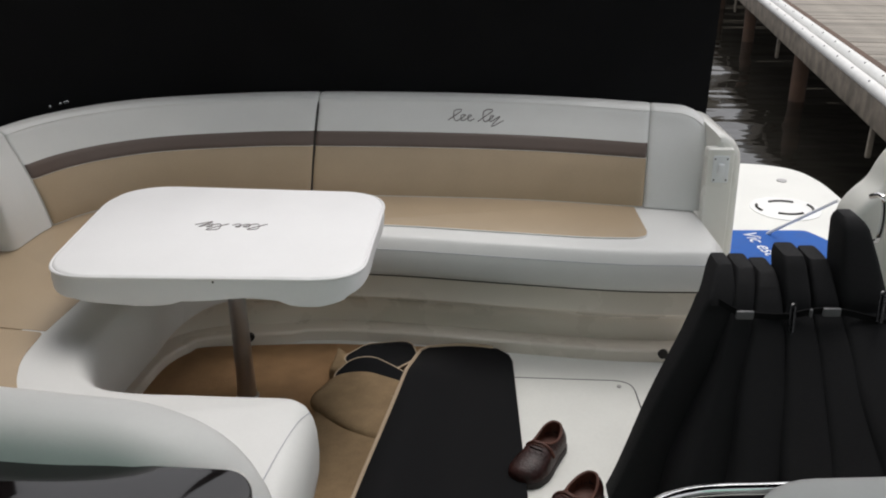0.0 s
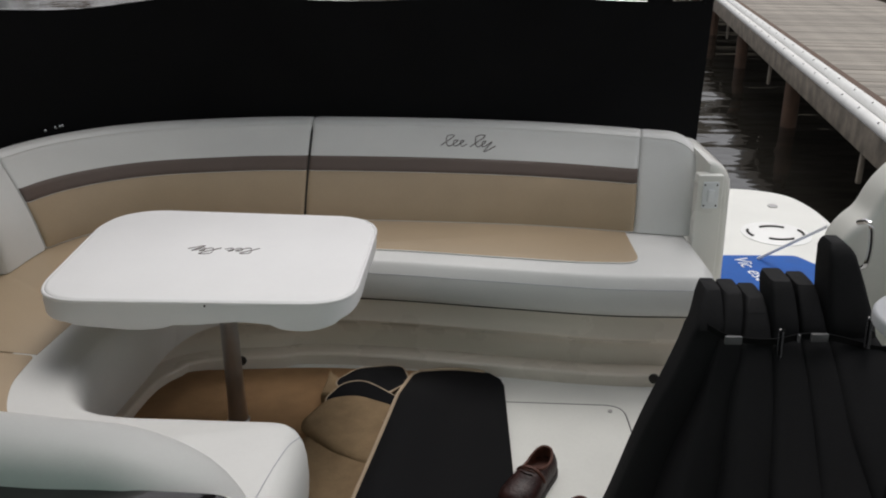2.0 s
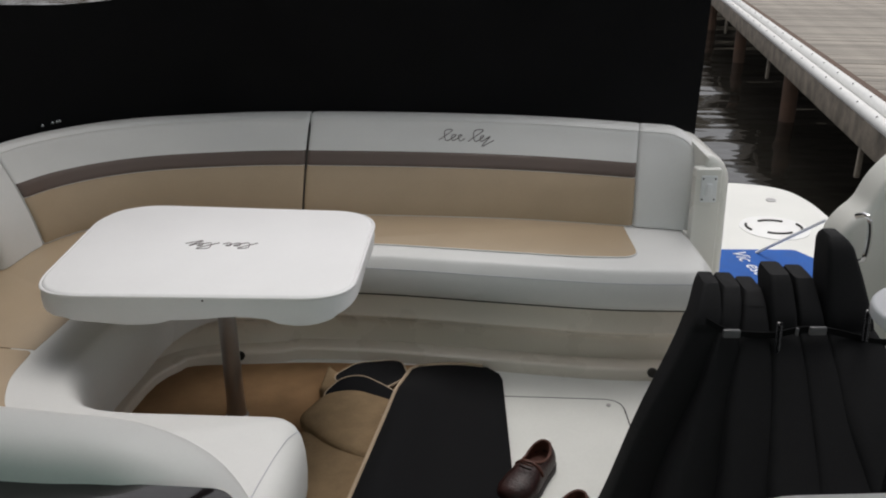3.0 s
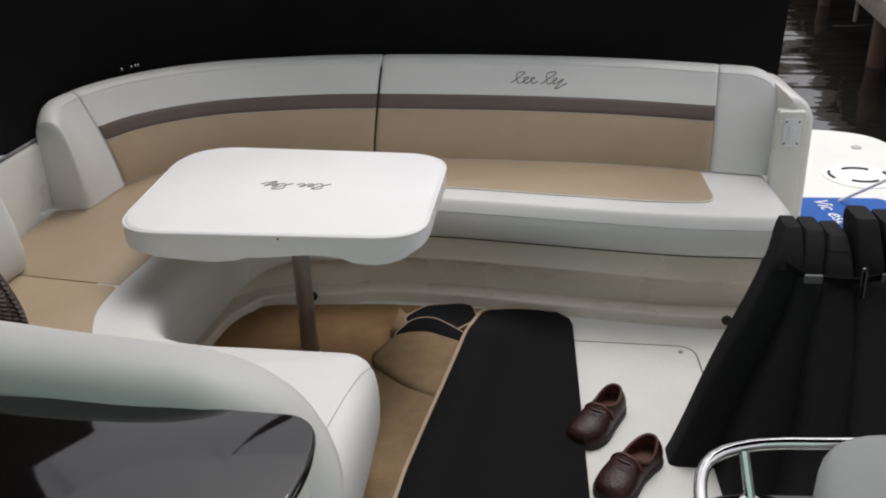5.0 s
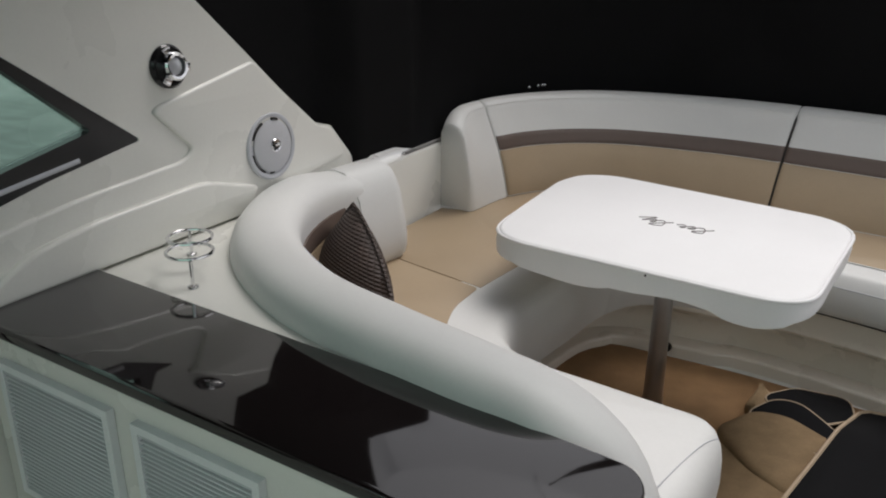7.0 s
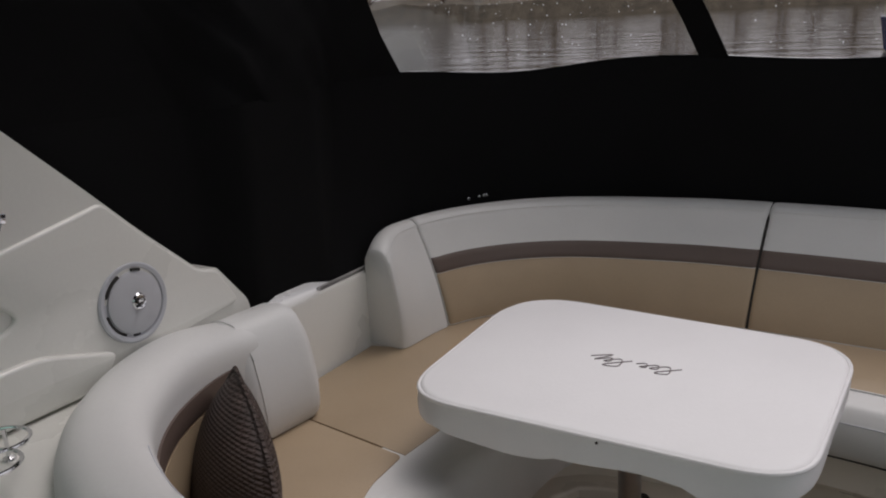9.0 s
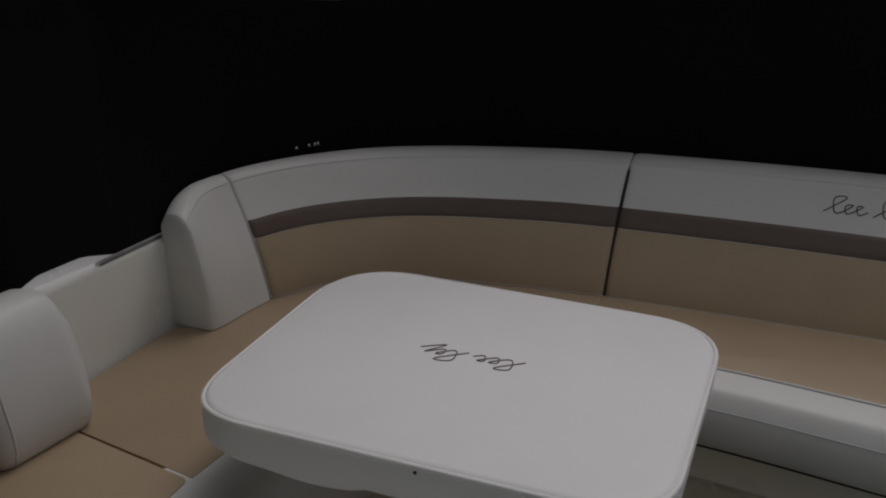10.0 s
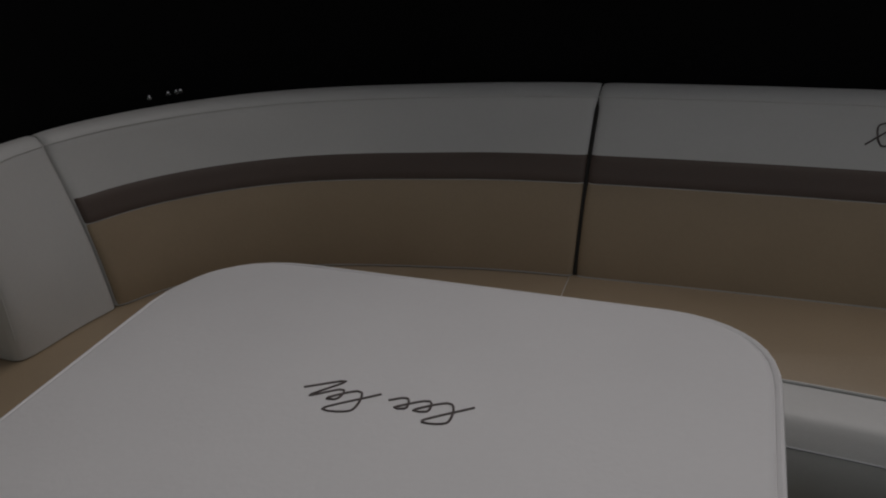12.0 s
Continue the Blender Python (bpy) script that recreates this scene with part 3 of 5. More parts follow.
hold = thing("cup_holder", (-1.42, 1.24, 0.722), "chrome double-ring cup holder on the white deck", "cup holder")
for cx, cy, px, py in ((-1.422, 1.242, -1.375, 1.202), (-1.495, 1.308, -1.535, 1.342)):
    part("ring", tube([(cx + 0.055 * math.cos(a), cy + 0.055 * math.sin(a), 0.790) for a in np.linspace(0, 2 * math.pi, 33)[:-1]], 0.0045, 8, closed=True), CHROME, hold)
    part("post", tube([(px, py, 0.722), (px, py, 0.79)], 0.0045, 8), CHROME, hold)
    part("foot", lathe([(0.014, 0), (0.013, 0.004), (0.005, 0.008)], (0, 0, 1), (px, py, 0.722), 16), CHROME, hold)

# ---- lounge: base, seats, backs ----
FRONT = [(1.07, 2.70), (0.73, 2.71), (0.32, 2.77), (-0.14, 2.84), (-0.50, 2.85), (-0.76, 2.77), (-0.86, 2.60), (-0.885, 2.35), (-0.91, 2.10), (-0.905, 1.97), (-0.85, 1.87), (-0.74, 1.832), (-0.55, 1.822), (-0.40, 1.815)]
BACK = [(-1.50, 2.71), (-1.47, 2.96), (-1.36, 3.14), (-1.15, 3.27), (-0.85, 3.325), (-0.52, 3.34), (0.35, 3.29), (0.89, 3.20), (1.24, 3.125)]
front = [tuple(p) for p in spline([(x, y, 0) for x, y in FRONT], 60)]
back = [tuple(p) for p in spline([(x, y, 0) for x, y in BACK], 60)]


def between(line, test):
    return [(p[0], p[1]) for p in line if test(p)]


seat_group = "lounge seat cushions"
# aft bench
aft_front = between(front, lambda p: p[0] > -0.515 and p[1] > 2.4)
aft_back = between(back, lambda p: p[0] > -0.515)
aft = thing("seat_cushion", (0.3, 3.0, 0.28), "white and tan vinyl bench seat cushion", "cushion", seat_group)
outline = [(-0.575, 3.43)] + [(x, y + 0.10) for x, y in aft_back if x < 1.08] + [(1.15, 3.22), (1.155, 2.86), (1.12, 2.74)] + aft_front + [(-0.575, 2.842)]
part("cushion", slab_t(outline, 0, 0, profile=[(0.024, 0.284), (0.009, 0.292), (0.002, 0.310), (-0.001, 0.335), (0.002, 0.365), (0.009, 0.390), (0.012, 0.3955), (0.021, 0.408), (0.031, 0.420), (0.040, 0.430), (0.048, 0.435), (0.058, 0.438)]), WHITE_VINYL, aft, sharp=60)
edge_line = rounded([(0.87, 3.24), (0.87, 2.862), (0.70, 2.866)], [0, 0.12, 0], 8) + [(x, y + 0.148) for x, y in aft_front if x < 0.68]
inset = [(-0.515, 3.37)] + [(x, y + 0.04) for x, y in aft_back if x < 0.86] + edge_line + [(-0.515, 2.998)]
part("seat_panel", slab_t(inset, 0.42, 0.442, 0.004, 2), TAN_VINYL, aft, "smooth tan vinyl seat panel")
part("piping", tube([(x, y, 0.4405) for x, y in edge_line[2:]], 0.003, 6), WHITE_VINYL, aft)
part("seam", tube([(x, y + 0.0115, 0.3955) for x, y in aft_front], 0.0016, 6), PLASTIC_GREY, aft, "stitched seam along the front roll")
# dark line under the front roll, drawn for the shade above the base
part("front_gap", tube([(x, y + 0.016, 0.2845) for x, y in aft_front], 0.0024, 6), SHADOW_GAP, aft)
# corner and port bench
cor_front = between(front, lambda p: p[0] <= -0.515 and p[1] > 2.56)
cor_back = between(back, lambda p: p[0] <= -0.517)
cor = thing("seat_cushion", (-1.2, 2.7, 0.28), "tan vinyl corner seat cushion with white front edge", "cushion", seat_group)
outline = [(-0.517, 2.85)] + cor_front + [(-0.90, 2.545), (-0.99, 2.545), (-1.01, 2.3), (-1.03, 2.10), (-1.46, 2.166), (-1.64, 2.19), (-1.645, 2.71), (-1.55, 2.74)] + [(x - 0.01, y + 0.02) for x, y in cor_back] + [(-0.517, 3.36)]
part("cushion", slab_t(outline, 0, 0, profile=[(0.014, 0.20), (0.004, 0.24), (0.0, 0.30), (0.002, 0.35), (0.008, 0.385), (0.020, 0.411), (0.036, 0.428), (0.056, 0.437)]), WHITE_VINYL, cor, sharp=60)
part("seam", tube(spline([(-0.868, 2.59, 0.40), (-0.90, 2.588, 0.427), (-0.95, 2.586, 0.438), (-1.07, 2.582, 0.4385)], 14), 0.0018, 6), PLASTIC_GREY, cor, "stitched seam across the white edge")
inset = [(-0.5165, 3.0), (-0.80, 2.95), (-0.98, 2.83), (-1.05, 2.65), (-1.085, 2.4), (-1.108, 2.1145), (-1.46, 2.1685), (-1.625, 2.192), (-1.63, 2.70), (-1.53, 2.73)] + [(x - 0.02, y + 0.03) for x, y in cor_back] + [(-0.5165, 3.37)]
part("seat_panel", slab(inset, 0.42, 0.440, 0.0025, 0, 2), TAN_VINYL, cor, "smooth tan vinyl seat panel")
# forward bench
fwd_front = between(front, lambda p: p[1] < 2.63 and (p[0] < -0.46 or p[1] > 1.9))
fwd = thing("seat_cushion", (-0.8, 1.6, 0.28), "white vinyl forward seat cushion with tan inset", "cushion", seat_group)
nose = rounded([(-0.44, 1.817), (-0.225, 1.81), (-0.218, 1.50), (-0.225, 1.10)], [0, 0.20, 0.1, 0], 9)
outline = fwd_front + nose + [(-0.5, 1.18), (-1.0, 1.3), (-1.35, 1.5), (-1.55, 1.8), (-1.60, 2.182), (-1.46, 2.166), (-1.24, 2.13), (-1.22, 2.3), (-1.2, 2.625), (-0.90, 2.635)]
part("cushion", slab_t(outline, 0, 0, profile=[(0.014, 0.20), (0.004, 0.24), (0.0, 0.30), (0.002, 0.35), (0.008, 0.385), (0.020, 0.412), (0.036, 0.429), (0.056, 0.438)]), WHITE_VINYL, fwd, sharp=60)
inset = [(-1.112, 2.107), (-1.105, 1.95), (-1.06, 1.83), (-1.0, 1.74), (-0.9, 1.64), (-0.7, 1.55), (-0.7, 1.3), (-1.0, 1.32), (-1.35, 1.52), (-1.53, 1.8), (-1.58, 2.180), (-1.46, 2.162)]
part("seat_panel", slab(rounded(inset, [0.02, 0.05, 0.05, 0.05, 0.05, 0.03, 0, 0, 0, 0, 0, 0.02]), 0.42, 0.441, 0.0025, 0, 2), TAN_VINYL, fwd, "smooth tan vinyl seat panel")
part("seam", tube(spline([(-0.245, 1.735, 0.412), (-0.262, 1.66, 0.4325), (-0.285, 1.52, 0.4392), (-0.305, 1.36, 0.4392), (-0.32, 1.2, 0.4392)], 24), 0.0016, 6), PLASTIC_GREY, fwd, "thin stitched seam")

# moulded base under the seats, with a low ledge at the sole
base_front = [(x, y + 0.02) for x, y in between(front, lambda p: p[0] > -0.5 and p[1] > 2.4)] + rounded([(-0.52, 2.85), (-0.98, 2.80), (-1.03, 2.35), (-0.98, 1.86), (-0.85, 1.78)], [0, 0.34, 0.15, 0.12, 0]) + [(-0.40, 1.77), (-0.28, 1.70), (-0.25, 1.50), (-0.25, 1.10)]
base = base_front + [(-1.64, 1.10), (-1.64, 3.0), (-1.4, 3.4), (1.16, 3.4), (1.16, 2.80)]
setting("lounge_base", slab_t(base, 0, 0, profile=[(0.050, 0.0), (0.052, 0.06), (0.060, 0.10), (0.058, 0.128), (0.046, 0.150), (0.026, 0.166), (0.010, 0.174), (0.004, 0.186), (0.010, 0.205), (0.019, 0.283)]), CREAM_GELCOAT, "cream moulded fibreglass base of the lounge", "bench base")
ledge = [(x + (0.03 if x < -0.9 else 0), y - 0.03) for x, y in base_front if y > 2.0]
setting("lounge_ledge", slab(ledge + [(-1.3, 2.0), (-1.3, 3.2), (1.15, 3.2), (1.15, 2.72)], 0.0, 0.05, 0.012), CREAM_GELCOAT, "low moulded ledge at the foot of the lounge", "moulding")
for x, y in ((-0.68, 2.80), (0.91, 2.69)):
    setting("drain_notch", lathe([(0.019, 0), (0.018, 0.012), (0.0, 0.012)], (0, -1, 0), (x, y - 0.016, 0.050), 16), SHADOW_GAP, "dark drain notch in the base", "drain")


# lounge backs: the face leans outward from the back line; a fuller lean in the middle
def out_dir(k, line):
    a, b = Vector(line[max(0, k - 1)]), Vector(line[min(len(line) - 1, k + 1)])
    d = (b - a).normalized()
    return Vector((-d.y, d.x, 0))


BN = 120
backline = [p for p in spline([(x, y, 0) for x, y in BACK], BN)]
TOPZ = 0.82


def lean(u):
    return 0.05 + 0.05 * min(1, u / 0.06) + 0.185 * math.sin(math.pi * min(1, max(0, u * 1.0))) ** 0.8 + 0.06 * u


def face(u, z, proud=0.0):
    k = u * (BN - 1)
    i = min(BN - 2, int(k))
    p = backline[i].lerp(backline[i + 1], k - i)
    n = out_dir(i, backline).lerp(out_dir(i + 1, backline), k - i).normalized()
    f = (z - 0.44) / (TOPZ - 0.44)
    return p + n * (lean(u) * (0.8 * f + 0.2 * f * f) - proud) + Vector((0, 0, z))


def back_ring(u, drop=0.0, edge=0.0):
    """A closed section of the back cushion at u."""
    n = (face(u, 0.60, -0.1) - face(u, 0.60)).normalized()
    pts = [face(u, z, 0.012 * math.sin(math.pi * (z - 0.44) / 0.36) - edge) for z in np.linspace(0.442, 0.77 - drop, 8)]
    top0 = face(u, 0.77 - drop, -edge)
    deep = 0.034 + 0.044 * min(1, u / 0.2) + 0.022 * max(0.0, 1 - u / 0.07)
    for a in np.linspace(15, 180, 9):
        pts.append(top0 + n * (deep * (1 - math.cos(radians(a)))) * (1 - edge * 8) + Vector((0, 0, 0.048 * math.sin(radians(a)) * (1 - edge * 8))))
    q = pts[-1]
    pts.append(Vector((q.x, q.y, 0.44)))
    return pts


def back_cushion(u0, u1, label, panels=True, end=""):
    t = thing("backrest", tuple(face((u0 + u1) / 2, 0.44)), label, "backrest", "lounge backs")
    n = max(6, int((u1 - u0) * 90))
    near, far_ = (0.0012, 0.0028, 0.0055, 0.0100), (0.0012, 0.0028, 0.0055, 0.0100)
    soft0 = (0.013, 0.0075, 0.0035, 0.001)
    soft1 = (0.013, 0.0075, 0.0035, 0.001)
    if end == "stop":
        far_, soft1 = (0.0008, 0.0022, 0.0048, 0.0085, 0.0130, 0.0210, 0.0310), (0.034, 0.023, 0.0135, 0.0075, 0.0035, 0.0015, 0.0005)
    if end == "start":
        near, soft0 = (0.0020, 0.0055, 0.0110, 0.0190), (0.020, 0.009, 0.0035, 0.001)
    us = [u0] + [u0 + d for d in near] + list(np.linspace(u0 + near[-1], u1 - far_[-1], n)[1:-1]) + [u1 - d for d in reversed(far_)] + [u1]

    def round_off(u):
        a = np.interp(u - u0, (0,) + near, soft0 + (0.0,))
        b = np.interp(u1 - u, (0,) + far_, soft1 + (0.0,))
        return float(max(a, b))

    rings = []
    for u in us:
        soft_end = 0.035 * max(0, 1 - (u - u0) / (0.7 * (u1 - u0))) ** 2 if end == "start" else (0.10 * (1 - math.sqrt(1 - max(0.0, 1 - (u1 - u) / 0.042) ** 2)) if end == "stop" else 0.0)
        rings.append(back_ring(u, drop=soft_end, edge=round_off(u)))
    part("cushion", loft(rings), WHITE_VINYL, t, sharp=50)
    trim_line = [Vector(r[9]) + (Vector(r[9]) - Vector(r[12])).normalized() * -0.0002 for r in rings]
    part("piping", tube(trim_line, 0.0022, 6), WHITE_VINYL, t)
    if end == "start":
        part("end_piping", tube([Vector(rings[1][k]) for k in range(1, 14)], 0.0016, 6), WHITE_VINYL, t)
    if panels:
        e = 0.0006
        for name, z0, z1, m, lab in (("stripe", 0.628, 0.682, BROWN_VINYL, "dark brown vinyl stripe"), ("lower_panel", 0.445, 0.626, TAN_VINYL, "smooth tan vinyl lower panel")):
            ring2 = []
            for u in us:
                v = min(max(u, u0 + e), u1 - e)
                zs = np.linspace(z0, z1, 7)
                outer = [face(v, z, 0.012 * math.sin(math.pi * (z - 0.44) / 0.36) + (0.0 if j in (0, 6) else 0.004) - round_off(u) + 0.001) for j, z in enumerate(zs)]
                inner = [face(v, z, -0.03) for z in reversed(zs)]
                ring2.append(outer + inner)
            part(name, loft(ring2), m, t, lab)
    return t


def u_of(x, y):
    best = min(range(BN), key=lambda k: (backline[k] - Vector((x, y, 0))).length)
    return best / (BN - 1)


U_END, U_SEAM, U_R = u_of(-1.47, 2.965), u_of(-0.515, 3.34), u_of(0.895, 3.20)
back_cushion(0.0, U_END - 0.0006, "white vinyl end bolster of the curved lounge back", panels=False, end="start")
back_cushion(U_END + 0.0006, U_SEAM - 0.0004, "curved white lounge back with brown stripe and tan panel")
back_cushion(U_SEAM + 0.0004, U_R - 0.0002, "straight white lounge back with brown stripe and stitched mark")
# dark tube laid in the seam: the shade between the cushions as colour
gap = tagged(part("back_seam", tube([face(U_SEAM, z, 0.012 * math.sin(math.pi * (z - 0.44) / 0.36) - 0.007) for z in np.linspace(0.444, 0.77, 10)] + [face(U_SEAM, 0.79, -0.012), face(U_SEAM, 0.806, -0.03), face(U_SEAM, 0.812, -0.055)], 0.005, 6), SHADOW_GAP, None), "dark strip standing in for the shade in the seam between the lounge backs", "seam", kind="structure")
back_cushion(U_R + 0.0002, u_of(1.135, 3.15), "white vinyl end bolster beside the stern post", panels=False, end="stop")


def scrawl(w, h):
    """An abstract cursive flourish in two strokes, as points in a plane."""
    one = [(0.0, 0.05), (0.22, 0.75), (0.05, 0.70), (0.18, 0.02), (0.36, 0.42), (0.26, 0.40), (0.34, 0.03), (0.50, 0.42), (0.42, 0.40), (0.50, 0.03), (0.60, 0.20)]
    two = [(0.70, 0.02), (0.94, 0.80), (0.74, 0.74), (0.86, 0.02), (1.02, 0.42), (0.94, 0.40), (1.00, 0.03), (1.16, 0.42), (1.06, -0.30), (1.28, 0.14)]
    return [[(w * (p.x / 1.28 - 0.5 + 0.10 * p.y), h * (p.y - 0.3)) for p in spline([(x, y, 0) for x, y in s], 70)] for s in (one, two)]


UA, UB = u_of(0.08, 3.30), u_of(0.32, 3.29)
bm = bmesh.new()
for stroke in scrawl(1.0, 0.052):
    pts = []
    for a, b in stroke:
        u = (UA + UB) / 2 + a * (UB - UA)
        z = 0.740 + b
        pts.append(face(u, z, 0.0015 + 0.012 * math.sin(math.pi * (z - 0.44) / 0.36)))
    tube(pts, 0.0019, 5, bm=bm)
mark = tagged(part("stitched_mark", bm, THREAD, None), "brown stitched flourish on the white lounge back", "embroidery")
snaps = thing("canvas_snaps", (-1.58, 3.43, 0.80), "small chrome snaps in a row behind the lounge", "snap")
for dx, dy in ((0.0, 0.0), (0.020, 0.052), (0.030, 0.074), (0.035, 0.086)):
    part("snap", lathe([(0.008, 0), (0.008, 0.004), (0.004, 0.008), (0, 0.009)], (0.6, -0.7, 0.4), (-1.600 + dx, 3.38 + dy, 0.824), 10), CHROME, snaps)

# forward backrest roll that wraps the seat
ROLL = [(-1.60, 2.06, 0.72), (-1.59, 1.84, 0.755), (-1.505, 1.615, 0.76), (-1.345, 1.425, 0.76), (-1.10, 1.285, 0.76), (-0.85, 1.225, 0.76), (-0.61, 1.195, 0.752), (-0.455, 1.185, 0.738), (-0.34, 1.155, 0.70), (-0.265, 1.085, 0.64), (-0.238, 0.985, 0.55), (-0.235, 0.875, 0.45)]
roll = thing("forward_backrest", (-0.9, 1.25, 0.44), "thick white vinyl roll backrest curving round the forward seat", "backrest")
rp = spline(ROLL, 70)
rings = []
for k, p in enumerate(rp):
    a, b = rp[max(0, k - 1)], rp[min(69, k + 1)]
    d = (b - a).normalized()
    side = Vector((-d.y, d.x, 0)).normalized()
    f = k / 69
    w = 0.094 if f < 0.8 else 0.094 - 0.016 * (f - 0.8) / 0.2
    ring = []
    for j in range(22):
        t = 2 * math.pi * j / 22
        cx, cz = math.cos(t), math.sin(t)
        ex = abs(cx) ** 0.75 * (1 if cx > 0 else -1)
        h = 0.085 if cz > 0 else 0.33
        ring.append(p + side * (w * ex * (1.0 if cz > 0 else 0.96)) + Vector((0, 0, h * (abs(cz) ** 0.8) * (1 if cz > 0 else -1) - 0.045)))
    rings.append(ring)
part("roll", loft(rings), WHITE_VINYL, roll)
for name, zc, hz, m, lab in (("stripe", 0.655, 0.028, BROWN_VINYL, "dark brown vinyl stripe"), ("inner_panel", 0.53, 0.09, TAN_VINYL, "tan vinyl inner panel")):
    rr = []
    for k in range(4, 52):
        p = rp[k]
        a, b = rp[k - 1], rp[k + 1]
        d = (b - a).normalized()
        side = Vector((-d.y, d.x, 0)).normalized()
        c = Vector((p.x, p.y, 0)) + side * 0.096
        rr.append([c + Vector((0, 0, zc - hz)), c + side * 0.006 + Vector((0, 0, zc)), c + Vector((0, 0, zc + hz)), c - side * 0.03 + Vector((0, 0, zc + hz)), c - side * 0.03 + Vector((0, 0, zc - hz))])
    part(name, loft(rr), m, roll, lab)
part("piping", tube([p + Vector((-(rp[min(69, k + 1)] - rp[max(0, k - 1)]).normalized().y, (rp[min(69, k + 1)] - rp[max(0, k - 1)]).normalized().x, 0)) * 0.080 + Vector((0, 0, 0.010)) for k, p in enumerate(rp) if k > 24], 0.0018, 6), PLASTIC_GREY, roll)

# armrest bolster at the end of the roll
arm = thing("armrest_bolster", (-1.56, 2.1, 0.44), "white vinyl armrest bolster at the end of the roll", "bolster")
rings = []
for f in np.linspace(0, 1, 15):
    y = 1.97 + 0.25 * f
    e = 1.0 - 0.9 * max(0, (abs(f - 0.5) - 0.38) / 0.12) ** 2 * 0.25
    ring = []
    for j in range(20):
        t = 2 * math.pi * j / 20
        cx, cz = math.cos(t), math.sin(t)
        zc = 0.60 + 0.175 * e * (abs(cz) ** 0.7) * (1 if cz > 0 else -1)
        lean_in = -0.12 * (zc - 0.44) / 0.34
        ring.append((-1.545 + lean_in * 0.5 + 0.085 * e * (abs(cx) ** 0.7) * (1 if cx > 0 else -1) + 0.03 * f, y, zc))
    rings.append(ring)
part("bolster", loft(rings), WHITE_VINYL, arm)
part("piping", tube([rings[2][j] for j in range(20)], 0.0028, 6, closed=True), WHITE_VINYL, arm)

# woven throw pillow
pil = thing("throw_pillow", (-1.34, 1.68, 0.45), "dark brown woven throw pillow leaning in the seat corner", "pillow")
bm = bmesh.new()
bmesh.ops.create_grid(bm, x_segments=20, y_segments=20, size=0.2)
top_v = bm.verts[:]
for v in top_v:
    a, b = v.co.x / 0.2, v.co.y / 0.2
    puff = max(0.0, (1 - abs(a) ** 2.2) * (1 - abs(b) ** 2.2)) ** 0.55
    v.co.z = 0.085 * puff
    v.co.x *= 1 + 0.13 * (1 - b * b) * abs(a) ** 3
    v.co.y *= 1 + 0.13 * (1 - a * a) * abs(b) ** 3
dup = bmesh.ops.duplicate(bm, geom=bm.verts[:] + bm.edges[:] + bm.faces[:])
for v in dup["geom"]:
    if isinstance(v, bmesh.types.BMVert):
        v.co.z *= -1
PIL = Matrix.Translation((-1.345, 1.735, 0.487)) @ Matrix.Rotation(radians(-28), 4, "Z") @ Matrix.Rotation(radians(76), 4, "X") @ Matrix.Rotation(radians(-28), 4, "Z")
upright(bm, PIL)
for v in bm.verts:
    v.co.z = max(v.co.z, 0.446 + 0.02 * (v.co.z - 0.446))
part("cover", bm, PILLOW, pil, sharp=80)
edge = []
for k in range(48):
    s = k / 12
    i, f = int(s) % 4, s - int(s)
    c = [(-1, -1), (1, -1), (1, 1), (-1, 1)]
    a = c[i][0] + (c[(i + 1) % 4][0] - c[i][0]) * f
    b = c[i][1] + (c[(i + 1) % 4][1] - c[i][1]) * f
    edge.append(PIL @ Vector((0.2 * a * (1 + 0.13 * (1 - b * b) * abs(a) ** 3), 0.2 * b * (1 + 0.13 * (1 - a * a) * abs(b) ** 3), 0)))
part("welt", tube([p for p in edge if p.z > 0.45], 0.006, 6), PILLOW, pil)

# ---- table ----
table = thing("cockpit_table", (-0.607, 2.42, 0.0), "cockpit table on an aluminium pedestal", "table")
part("pedestal", lathe([(0.048, 0.0), (0.048, 0.008), (0.034, 0.02), (0.031, 0.1), (0.029, 0.55)], (0, 0, 1), (-0.607, 2.42, 0.0), 24), BRUSHED, table, "brushed aluminium pedestal leg")
part("tabletop", slab(rounded([(-1.06, 2.07), (-0.15, 2.07), (-0.15, 2.79), (-1.06, 2.82)], 0.15, 8), 0.585, 0.62, 0.01), GELCOAT, table)
cover = thing("table_cover", (-0.607, 2.42, 0.62), "fitted white vinyl table cover with piped edge", "table cover")
TC = rounded([(-1.076, 2.052), (-0.138, 2.040), (-0.115, 2.785), (-1.115, 2.852)], [0.175, 0.14, 0.19, 0.21], 10)
part("top", slab(TC, 0.622, 0.654, 0.016, 0, 4), COVER_VINYL, cover)
cen = Vector((-0.607, 2.43))
part("piping", tube([(cen.x + (x - cen.x) * 1.001, cen.y + (y - cen.y) * 1.001, 0.6445 - 0.003 * math.sin(x * 9) - 0.002 * math.sin(y * 21)) for x, y in TC], 0.0055, 8, closed=True), COVER_VINYL, cover)
hi, lo, dense = [], [], []
for k in range(len(TC)):
    a, b = Vector(TC[k]), Vector(TC[(k + 1) % len(TC)])
    m = max(1, int((b - a).length / 0.03))
    dense += [a.lerp(b, j / m) for j in range(m)]
